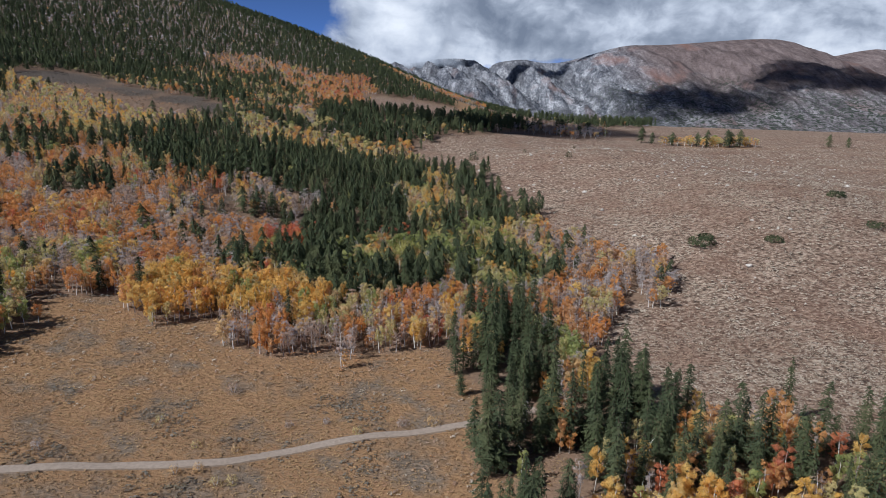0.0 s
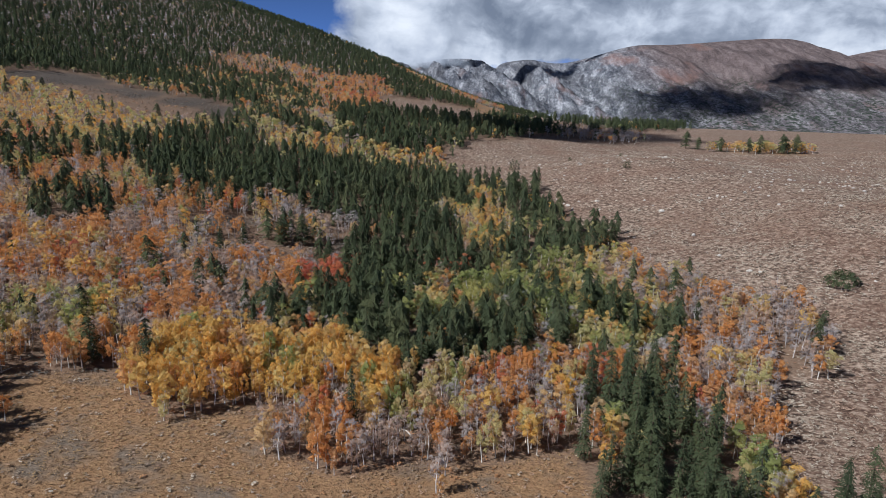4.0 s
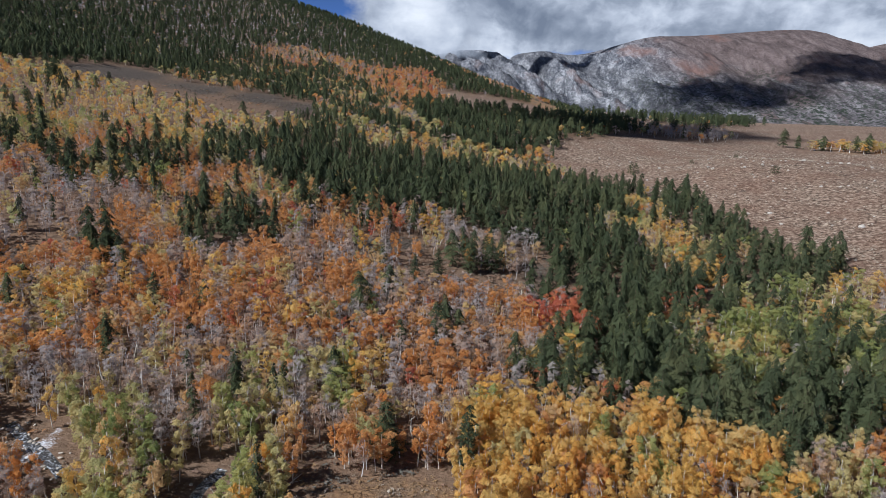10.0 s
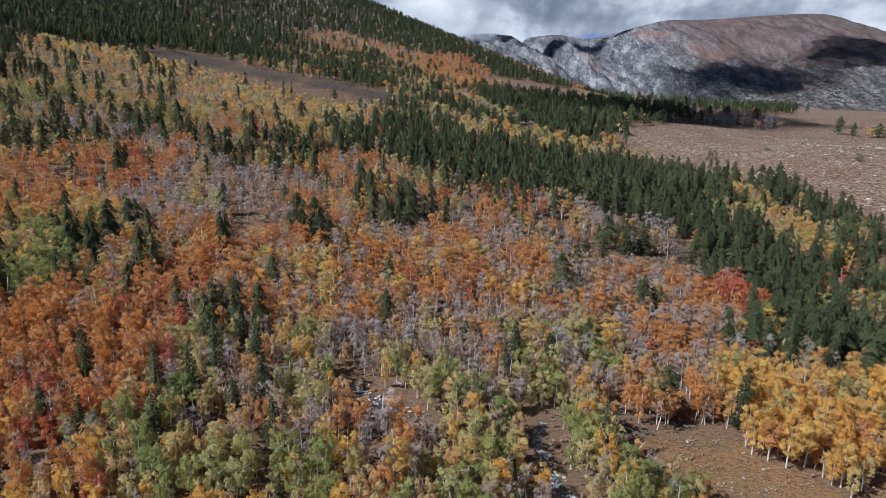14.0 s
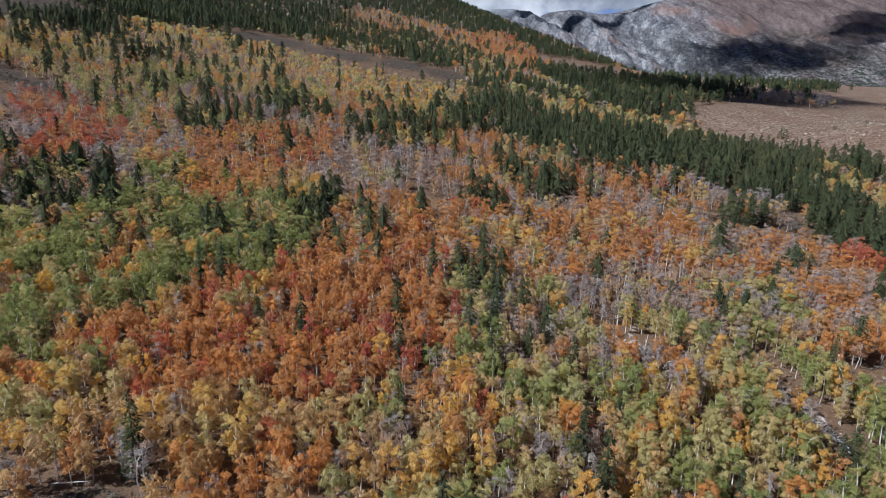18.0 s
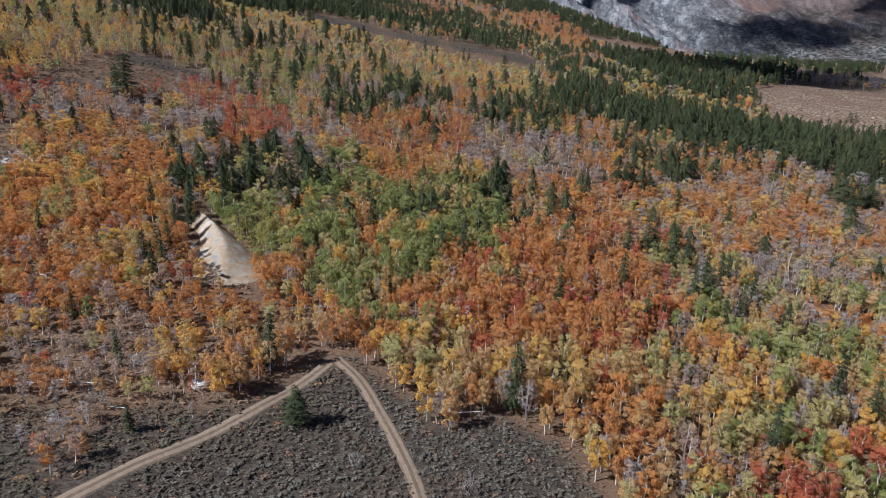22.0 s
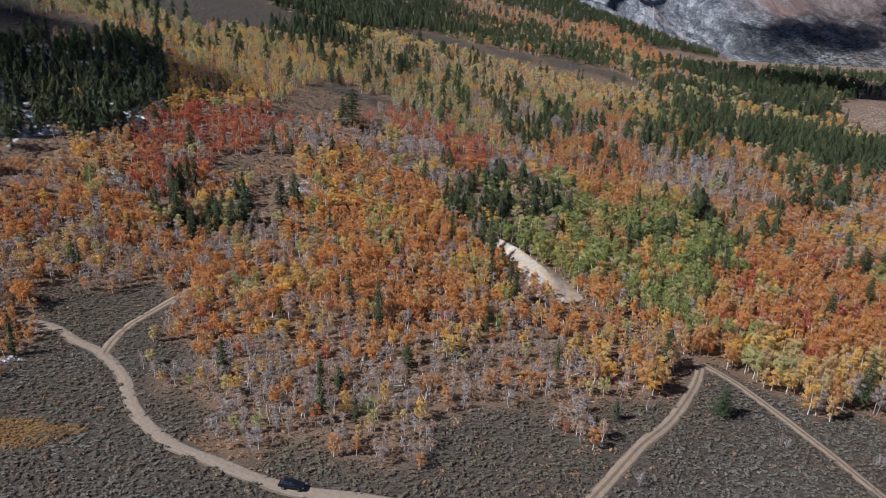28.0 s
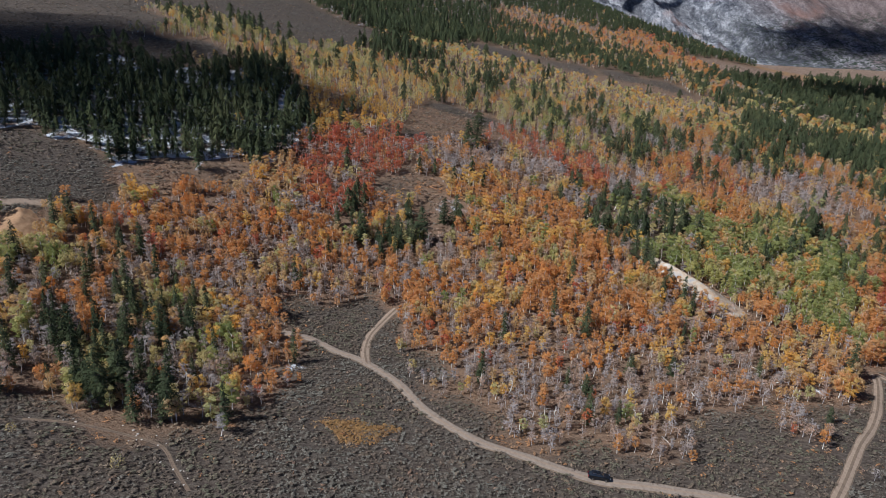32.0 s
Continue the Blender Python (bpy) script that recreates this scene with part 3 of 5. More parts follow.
grove('Y', [(-100, 242), (-90, 244), (-65, 238), (-35, 238), (-55, 208), (-106, 202), (-110, 216)])
grove('R', [(-73, 319), (-58, 314), (-74, 273), (-84, 271)])
grove('G', [(-26, 299), (28, 334), (-9, 277), (-34, 260), (-43, 266)])
grove('R', [(-439, 367), (-401, 383), (-341, 324), (-340, 302), (-370, 299), (-398, 302)])
grove('T', [(-343, 349), (-328, 374), (-296, 378), (-284, 329), (-313, 316), (-335, 327)])
grove('B', [(-288, 361), (-257, 368), (-253, 325), (-275, 318)])
grove('Q', [(-378, 268), (-354, 294), (-336, 273), (-335, 255), (-362, 243)])
grove('A', [(-337, 285), (-307, 311), (-288, 293), (-299, 270), (-321, 263)])
grove('G', [(-354, 231), (-330, 264), (-305, 283), (-273, 257), (-270, 243), (-281, 233), (-294, 219), (-308, 199), (-308, 187), (-319, 176)])
grove('O', [(-268, 275), (-230, 275), (-193, 288), (-165, 256), (-168, 224), (-183, 210), (-198, 230), (-224, 262), (-261, 251)])
grove('T', [(-296, 211), (-279, 227), (-260, 242), (-247, 250), (-230, 229), (-230, 205), (-242, 192), (-264, 177), (-286, 182)])
grove('B', [(-227, 208), (-205, 228), (-163, 240), (-185, 193), (-205, 187), (-226, 186)])
grove('V', [(-167, 239), (-140, 256), (-132, 235), (-154, 204), (-188, 182), (-183, 196)])
grove('D', [(-306, 166), (-294, 171), (-266, 165), (-252, 172), (-240, 163), (-252, 152), (-274, 137), (-294, 143)])
grove('W', [(-251, 171), (-230, 173), (-221, 169), (-221, 146), (-250, 141), (-249, 155)])
grove('L', [(-220, 165), (-196, 176), (-157, 198), (-127, 200), (-153, 158), (-218, 147)])
grove('Y', [(-554, 360), (-520, 483), (-449, 472), (-453, 413), (-480, 383), (-492, 347), (-478, 318), (-505, 300), (-528, 319)])
grove('L', [(-439, 462), (-384, 462), (-358, 385), (-356, 334), (-384, 354), (-420, 385)])
grove('B', [(-380, 332), (-343, 342), (-342, 288), (-365, 304)])
grove('T', [(-341, 352), (-286, 388), (-289, 351), (-300, 314), (-328, 302), (-341, 317)])
grove('B', [(-288, 362), (-235, 376), (-244, 335), (-284, 321)])
grove('O', [(-240, 299), (-200, 305), (-121, 324), (-151, 273), (-209, 232), (-224, 249), (-241, 266)])
grove('V', [(-211, 228), (-156, 265), (-195, 200), (-215, 192), (-224, 193)])
grove('T', [(-294, 214), (-262, 254), (-238, 279), (-231, 263), (-240, 212), (-224, 200), (-248, 170), (-268, 166), (-287, 165), (-303, 172)])
grove('D', [(-305, 169), (-288, 164), (-268, 165), (-249, 164), (-251, 147), (-275, 142), (-299, 141), (-304, 151)])
grove('W', [(-249, 164), (-195, 200), (-242, 124), (-260, 123), (-271, 136)])
grove('G', [(-346, 264), (-334, 278), (-287, 290), (-270, 264), (-279, 227), (-296, 208), (-309, 178), (-329, 185), (-342, 206), (-356, 220)])
grove('A', [(-351, 169), (-338, 179), (-319, 178), (-305, 169), (-310, 149), (-334, 139), (-346, 141)])
grove('A', [(-458, 275), (-426, 303), (-409, 260), (-390, 245), (-380, 227), (-393, 209), (-429, 213)])
grove('O', [(-431, 204), (-378, 220), (-364, 198), (-358, 176), (-374, 155), (-404, 163), (-428, 189)])
grove('Q', [(-390, 267), (-368, 267), (-353, 303), (-344, 287), (-346, 259), (-364, 244), (-363, 216), (-374, 218)])
grove('K', [(-636, 305), (-554, 379), (-524, 305), (-523, 280), (-541, 256), (-580, 234), (-589, 229)])
grove('N', [(-587, 226), (-541, 254), (-532, 245), (-563, 215), (-579, 213)])
grove('S', [(-617, 491), (-633, 610), (-570, 695), (-539, 598), (-559, 449)])
grove('S', [(-687, 383), (-624, 389), (-580, 380), (-592, 356), (-654, 333)])
grove('Y', [(-628, 404), (-590, 413), (-551, 424), (-549, 393), (-579, 386)])
grove('Y', [(-549, 385), (-540, 452), (-493, 450), (-474, 373), (-481, 339), (-518, 305), (-535, 331)])
grove('N', [(-481, 339), (-469, 384), (-435, 378), (-423, 345), (-444, 331), (-470, 331)])
grove('R', [(-517, 300), (-476, 332), (-462, 294), (-479, 274), (-496, 264), (-495, 243), (-511, 237), (-520, 258)])
grove('B', [(-472, 321), (-444, 331), (-389, 336), (-394, 298), (-419, 301), (-450, 286), (-462, 294)])
grove('R', [(-424, 364), (-388, 356), (-366, 327), (-383, 305), (-396, 326), (-423, 340)])
grove('A', [(-452, 279), (-419, 297), (-415, 275), (-393, 271), (-392, 236), (-402, 204), (-423, 194), (-438, 226), (-444, 254)])
grove('N', [(-475, 270), (-454, 281), (-444, 230), (-455, 221)])
grove('O', [(-558, 210), (-527, 233), (-508, 233), (-489, 216), (-508, 199), (-542, 181)])
grove('J', [(-554, 172), (-508, 198), (-458, 214), (-461, 193), (-486, 175), (-514, 161), (-536, 145)])
grove('O', [(-472, 190), (-435, 193), (-402, 202), (-375, 215), (-365, 198), (-362, 179), (-373, 154), (-399, 152), (-417, 143), (-439, 150), (-457, 156)])
grove('B', [(-448, 147), (-417, 142), (-373, 153), (-351, 160), (-353, 136), (-379, 129), (-401, 110), (-426, 112), (-443, 123)])
grove('S', [(-499, 168), (-465, 177), (-464, 159), (-464, 141), (-486, 144)])
grove('D', [(-347, 174), (-332, 168), (-308, 178), (-324, 151), (-346, 136), (-352, 144)])
grove('C', [(-156, 1503), (36, 1086), (-40, 1092), (-111, 1077), (-145, 1228), (-222, 1169), (-281, 1290), (-217, 1421)])
grove('X', [(-282, 1041), (-199, 978), (-151, 776), (-198, 691), (-297, 926)])
grove('S', [(-320, 149), (-315, 154), (-309, 156), (-306, 147), (-293, 142), (-272, 138), (-286, 114), (-355, 103), (-338, 120)])
grove('P', [(47, 184), (65, 227), (94, 246), (182, 258), (121, 161), (65, 155), (62, 171)])
grove('C', [(13, 218), (36, 232), (33, 174), (27, 150), (20, 132), (11, 131), (11, 170)])
grove('J', [(39, 237), (67, 247), (64, 215), (49, 195), (44, 179), (35, 195)])
grove('J', [(70, 290), (105, 281), (95, 250), (67, 247)])
grove('L', [(33, 195), (46, 187), (40, 158), (30, 162)])
grove('C', [(30, 145), (43, 161), (57, 158), (57, 139), (41, 131), (37, 117), (24, 116)])
grove('E', [(44, 135), (57, 139), (75, 142), (92, 142), (109, 144), (94, 121), (39, 119)])
grove('M', [(-135, 208), (-108, 219), (-69, 204), (-57, 190), (-32, 188), (-7, 196), (10, 191), (4, 166), (-102, 156)])
grove('Y', [(-107, 220), (-103, 240), (-79, 230), (-40, 223), (-38, 209), (-64, 208), (-95, 198)])
grove('J', [(-67, 208), (-40, 208), (-37, 188), (-58, 185)])
grove('O', [(-6, 219), (15, 222), (12, 192), (-6, 193)])
grove('I', [(-189, 214), (-180, 218), (-178, 209), (-185, 205)])
grove('I', [(-158, 201), (-149, 209), (-148, 200), (-156, 199)])
grove('I', [(-151, 210), (-147, 203), (-148, 186), (-152, 186), (-154, 200)])
grove('I', [(-187, 217), (-179, 216), (-178, 208), (-184, 210)])
grove('I', [(-522, 123), (-514, 124), (-508, 112), (-512, 108)])
grove('I', [(-564, 187), (-559, 192), (-550, 182), (-556, 175)])
grove('S', [(-537, 88), (-514, 88), (-497, 81), (-494, 76), (-524, 69)])
grove('B', [(-32, 185), (-27, 192), (-17, 191), (-14, 183), (-21, 180), (-30, 178)])
grove('M', [(270, 798), (361, 750), (333, 692), (252, 730)])
grove('Z', [(-571, 140), (-537, 168), (-511, 147), (-496, 97), (-519, 88), (-546, 102)])

PLAN_KIND = np.array([p[0] for p in PLAN])
PLAN_AT = np.array([(p[1], p[2]) for p in PLAN], float)


def wobble(x, y, size, seed):
    """Smooth noise by a few crossed waves."""
    r = np.random.default_rng(seed)
    out = np.zeros_like(np.asarray(x, float))
    for k in range(7):
        a, ph, f = r.uniform(0, 6.28), r.uniform(0, 6.28), r.uniform(0.6, 1.9) * 6.28 / size
        out = out + np.sin((x * np.cos(a) + y * np.sin(a)) * f + ph)
    return out / 3.7


def inside(x, y, outline):
    """Which places lie inside an outline."""
    hit = np.zeros(x.shape, bool)
    for (x0, y0), (x1, y1) in zip(outline, np.roll(outline, -1, 0)):
        if y0 != y1:
            hit ^= ((y0 > y) != (y1 > y)) & (x < (x1 - x0) * (y - y0) / (y1 - y0) + x0)
    return hit


def growth(x, y):
    """The kind of growth at each place: that of the nearest named place, with an uneven border."""
    x, y = np.asarray(x, float), np.asarray(y, float)
    amp = 3.7 + 0.012 * np.clip(y, 0, 1350)
    wx, wy = x + amp * wobble(x, y, 33, 3), y + amp * wobble(x, y, 33, 4)
    out = np.empty(x.shape, "<U1")
    flat_x, flat_y, flat = wx.ravel(), wy.ravel(), out.ravel()
    for s in range(0, flat_x.size, 20000):
        dx = flat_x[s:s + 20000, None] - PLAN_AT[None, :, 0]
        dy = flat_y[s:s + 20000, None] - PLAN_AT[None, :, 1]
        flat[s:s + 20000] = PLAN_KIND[np.argmin(dx * dx + dy * dy * 0.8, axis=1)]
    for kind, outline in GROVES:
        low, high = outline.min(0), outline.max(0)
        near = np.nonzero((flat_x > low[0]) & (flat_x < high[0]) & (flat_y > low[1]) & (flat_y < high[1]))[0]
        flat[near[inside(flat_x[near], flat_y[near], outline)]] = kind
    return flat.reshape(x.shape)


# ---- ground: one sheet to the horizon ----
gx, gy = np.meshgrid(GX, GY)
gz = land_height(gx, gy)
zone = growth(gx, gy)
snow_places = [(-491.6, 128.3), (-488, 133), (-492.3, 147.7), (-541.7, 146.8), (-497, 122), (-67.9, 191.8), (-183, 214.5), (-30, 186), (-585, 255), (-547.5, 285), (-615, 262.5), (-516, 111), (-504, 108), (-540, 142.5), (-495, 153), (-517.5, 240), (-450, 255), (-177, 225), (-150, 228), (-562.5, 165), (-367.5, 138), (-342, 142.5), (-387, 142.5), (-333, 147), (-144, 240), (-117, 207), (-600, 307.5), (-645, 270)]
snow = np.zeros_like(gx)
for sx, sy in snow_places:
    snow = np.maximum(snow, np.exp(-((gx - sx) ** 2 + (gy - sy) ** 2) / (2 * (5.5 if sy < 240 else 11) ** 2)))
snow = np.maximum(np.maximum(snow * 0.68 * (zone != "M"), 0.60 * (zone == "I")), (0.74 * ((zone == "K") & (gy < 500)) + 0.60 * (np.isin(zone, ("K", "C")) & (gy > 500) & (gz > 125))) * (gy < 1950))


def blurred(mask):
    """A mask with soft borders."""
    m = mask.astype(float)
    for _ in range(2):
        q = np.pad(m, 1, mode="edge")
        m = sum(q[a:a + m.shape[0], b:b + m.shape[1]] for a in range(3) for b in range(3)) / 9
    return m


nx, ny = len(GX), len(GY)
idx = np.arange(nx * ny).reshape(ny, nx)
quads = np.stack([idx[:-1, :-1], idx[:-1, 1:], idx[1:, 1:], idx[1:, :-1]], -1).reshape(-1, 4)
far_open = (gy > 1875) | (gx > 780)
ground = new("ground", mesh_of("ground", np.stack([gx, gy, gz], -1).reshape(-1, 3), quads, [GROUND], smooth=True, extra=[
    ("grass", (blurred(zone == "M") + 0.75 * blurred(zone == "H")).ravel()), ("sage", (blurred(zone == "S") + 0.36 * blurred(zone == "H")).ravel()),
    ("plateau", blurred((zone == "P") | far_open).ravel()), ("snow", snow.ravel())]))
tagged(ground, "rolling hillside of dry grass, sagebrush and leaf litter with snow traces", "ground", kind="structure")


# ---- tree shapes, one metre high: corners, triangles, slots and normals ----
class Shape:
    """A growing list of corners with their normals, and of triangles with their slots."""

    def __init__(self):
        self.v, self.t, self.s, self.n = [], [], [], []

    def tube(self, points, radii, sides, slot=0):
        base = len(self.v)
        for (px, py, pz), r in zip(points, radii):
            for k in range(sides):
                a = 6.2832 * k / sides
                self.v.append((px + r * math.cos(a), py + r * math.sin(a), pz))
                self.n.append((math.cos(a), math.sin(a), 0.15))
        for row in range(len(points) - 1):
            for k in range(sides):
                a, b = base + row * sides + k, base + row * sides + (k + 1) % sides
                self.t += [(a, b, b + sides), (a, b + sides, a + sides)]
                self.s += [slot, slot]

    def tuft(self, r, centre, out, size, slot=1, rough=0.35):
        """A tuft of leaves: one flake that faces outwards."""
        out = np.asarray(out, float) / (np.linalg.norm(out) + 1e-6)
        face = out + r.normal(0, 0.45, 3)
        face /= np.linalg.norm(face)
        a = np.cross(face, r.normal(size=3))
        a /= np.linalg.norm(a) + 1e-6
        b = np.cross(face, a)
        base, turn = len(self.v), r.uniform(0, 6.28)
        for k in range(3):
            q = turn + k * 2.0944 + r.normal(0, 0.3)
            d = size * r.uniform(1.2, 2.1)
            self.v.append(tuple(centre + d * (math.cos(q) * a + math.sin(q) * b)))
            m = out + r.normal(0, rough, 3)
            self.n.append(tuple(m / np.linalg.norm(m)))
        self.t.append((base, base + 1, base + 2))
        self.s.append(slot)

    def clump(self, r, centre, size, away, slot=1):
        """A puff of leaves: eight uneven faces, rounded by their normals."""
        base = len(self.v)
        for axis in ((1, 0, 0), (0, 1, 0), (-1, 0, 0), (0, -1, 0), (0, 0, 1), (0, 0, -1)):
            d = np.array(axis, float) + r.normal(0, 0.24, 3)
            self.v.append(tuple(centre + d * size * r.uniform(0.8, 1.25)))
            m = d / np.linalg.norm(d) + 0.9 * away + r.normal(0, 0.2, 3)
            self.n.append(tuple(m / (np.linalg.norm(m) + 1e-6)))
        for k in range(4):
            self.t += [(base + k, base + (k + 1) % 4, base + 4), (base + (k + 1) % 4, base + k, base + 5)]
            self.s += [slot, slot]

    def done(self):
        return np.array(self.v), np.array(self.t), np.array(self.s), np.array(self.n)


def pine_shape(r, tiers, points, sides, slim, tufts=0):
    """Trunk and whorls of branches, each a ragged skirt."""
    g = Shape()
    lean = r.normal(0, 0.006, 2)
    if tiers > 4:
        g.tube([(0, 0, -0.06), (lean[0], lean[1], 0.5), (2 * lean[0], 2 * lean[1], 0.97)], (0.018, 0.012, 0.002), sides)
    lo = r.uniform(0.03, 0.10)
    for k in range(tiers):
        f = (k + r.uniform(-0.3, 0.3)) / tiers
        z = lo + (1.0 - lo) * f
        rad = slim * (1 - f) ** 0.62 * r.uniform(0.7, 1.2) * min(1.0, 0.6 + 2.2 * f) + 0.018
        rise = (1.0 - lo) / tiers * (r.uniform(1.3, 1.9) if tiers > 12 else r.uniform(1.7, 2.4))
        base = len(g.v)
        cx, cy = lean * 2 * f + r.normal(0, 0.012, 2)
        g.v.append((cx, cy, min(z + rise, 1.0)))
        g.n.append((0, 0, 1))
        turn, n = r.uniform(0, 6.28), points * 2
        for q in range(n):
            a = turn + 6.2832 * q / n + r.normal(0, 0.12)
            rr = rad * (r.uniform(0.7, 1.3) if q % 2 == 0 else r.uniform(0.4, 0.75))
            zz = z + r.normal(0, 0.012) + (0.12 if q % 2 == 0 else 0.3) * rise
            g.v.append((cx + rr * math.cos(a), cy + rr * math.sin(a), zz))
            m = np.array((math.cos(a), math.sin(a), 0.45)) + r.normal(0, 0.3, 3)
            g.n.append(tuple(m / np.linalg.norm(m)))
        for q in range(n):
            g.t.append((base, base + 1 + q, base + 1 + (q + 1) % n))
            g.s.append(1)
    for k in range(tufts):
        f = 1 - math.sqrt(1 - 0.96 * (k + r.uniform(0, 1)) / tufts)
        a, rad = r.uniform(0, 6.28), slim * (1 - f) ** 0.75 * r.uniform(0.7, 1.15)
        at = np.array((lean[0] * 2 * f + rad * math.cos(a), lean[1] * 2 * f + rad * math.sin(a), lo + (1 - lo) * f + 0.02))
        g.tuft(r, at, (math.cos(a), math.sin(a), 0.5), (0.015 + 0.010 * (1 - f)) * (1 if tiers > 8 else 1.3 if tiers > 4 else 2.2))
    return g.done()


def aspen_shape(r, leaves, size, branches, sides, lobes, bare=False, wide=1.0, low=0.30):
    """A pale stem, a few branches and lobes of leaf tufts."""
    g = Shape()
    bend = r.normal(0, 0.035, (3, 2))
    g.tube([(0, 0, -0.08), (*bend[0], 0.33), (*(bend[0] + bend[1]), 0.64), (*(bend.sum(0)), 0.93 if bare else 0.80)], (0.0155, 0.012, 0.008, 0.002), sides)
    for k in range(branches):
        h = r.uniform(0.34, 0.86)
        a = r.uniform(0, 6.28)
        reach = (0.06 + 0.13 * (1 - abs(h - 0.5))) * r.uniform(0.7, 1.2) * wide
        top = (bend[0] + bend[1]) * h
        tip = (top[0] + reach * math.cos(a), top[1] + reach * math.sin(a), h + r.uniform(0.06, 0.17))
        g.tube([(top[0], top[1], h), tip], (0.006 if bare else 0.0045, 0.001), 3)
    middle = np.array((0, 0, 0.58))
    for k in range(lobes):
        h = low + (0.88 - low) * (k + r.uniform(0, 1)) / lobes
        girth = wide * 0.165 * math.sin(math.pi * min(1, (h - 0.12) / 0.94)) ** 0.7
        a = 2.4 * k + r.normal(0, 0.5)
        q = girth * r.uniform(0.45, 1.0)
        at = np.array((q * math.cos(a), q * math.sin(a), h))
        away = (at - middle) * (4.0, 4.0, 2.4)
        puff_size = (0.082 if lobes > 12 else 0.1 if lobes > 9 else 0.088 if bare else 0.102 if lobes > 5 else 0.16) * wide * r.uniform(0.75, 1.2)
        if not bare:
            g.clump(r, at, puff_size * (0.92 if lobes > 12 else 0.76), away)
        for _ in range(leaves // lobes):
            d = r.normal(size=3)
            d /= np.linalg.norm(d)
            if d[2] < -0.4:
                d[2] *= -1
            g.tuft(r, at + d * puff_size * r.uniform(0.7 if not bare else 0.3, 1.15), d * 0.6 + away, size)
    return g.done()


def bush_shape(r, tufts, size):
    """A low uneven cushion of twigs."""
    g = Shape()
    for k in range(tufts):
        a, q = r.uniform(0, 6.28), 0.5 * math.sqrt(r.uniform(0, 1))
        top = np.array((q * math.cos(a), q * math.sin(a), (1 - 2.6 * q * q) * r.uniform(0.6, 1.0)))
        g.tuft(r, top, (math.cos(a) * q * 2, math.sin(a) * q * 2, 0.9), size, 0)
    return g.done()


shape_rng = np.random.default_rng(21)
NEAR, MIDDLE, FAR = 0, 1, 2
SHAPES = {
    "pine": [[pine_shape(shape_rng, n, p, 5 if n > 8 else 3, w * q, k) for w in (0.15, 0.17, 0.19, 0.22, 0.16)] for n, p, k, q in ((17, 6, 64, 0.92), (7, 4, 22, 1.15), (3, 3, 4, 1.25))],
    "aspen": [[aspen_shape(shape_rng, n, z, b, 4 if n > 40 else 3, q, wide=w, low=e) for w, e in ((0.95, 0.36), (1.05, 0.22), (1.2, 0.27), (1.1, 0.38), (0.95, 0.17))] for n, z, b, q in ((112, 0.0175, 2, 15), (36, 0.025, 1, 11), (4, 0.06, 0, 3))],
    "bare": [[aspen_shape(shape_rng, n, z, b, 4 if b > 5 else 3, 9, bare=True, wide=w) for w in (0.9, 1.0, 1.1)] for n, z, b in ((108, 0.032, 5), (45, 0.048, 2), (18, 0.076, 1))],
    "sage": [[bush_shape(shape_rng, n, z) for _ in range(5)] for n, z in ((11, 0.13), (8, 0.16), (5, 0.19))],
}


def joined(name, shapes, at, height, girth, tint, mats, label, category):
    """Many plants of one kind as one mesh of loose pieces."""
    vs, ts, ss, tn, ns = [], [], [], [], []
    pick = rng.integers(0, len(shapes), len(at))
    turn = rng.uniform(0, 6.28, len(at))
    base = 0
    for k, (v, t, s, nrm) in enumerate(shapes):
        m = np.nonzero(pick == k)[0]
        if not len(m):
            continue
        c, q = np.cos(turn[m])[:, None], np.sin(turn[m])[:, None]
        x = (v[None, :, 0] * c - v[None, :, 1] * q) * (height[m] * girth[m])[:, None] + at[m, 0][:, None]
        y = (v[None, :, 0] * q + v[None, :, 1] * c) * (height[m] * girth[m])[:, None] + at[m, 1][:, None]
        z = v[None, :, 2] * height[m][:, None] + at[m, 2][:, None]
        vs.append(np.stack([x, y, z], -1).reshape(-1, 3))
        ns.append(np.stack([nrm[None, :, 0] * c - nrm[None, :, 1] * q, nrm[None, :, 0] * q + nrm[None, :, 1] * c, np.broadcast_to(nrm[None, :, 2], (len(m), len(v)))], -1).reshape(-1, 3))
        ts.append((t[None] + (base + np.arange(len(m)) * len(v))[:, None, None]).reshape(-1, 3))
        ss.append(np.tile(s, len(m)))
        tn.append(np.repeat(tint[m], len(v)))
        base += len(m) * len(v)
    if not vs:
        return None
    me = mesh_of(name, np.concatenate(vs), np.concatenate(ts), mats, np.concatenate(ss), [("tint", np.concatenate(tn))], normals=np.concatenate(ns))
    return tagged(new(name, me), label, category, kind="stuff")


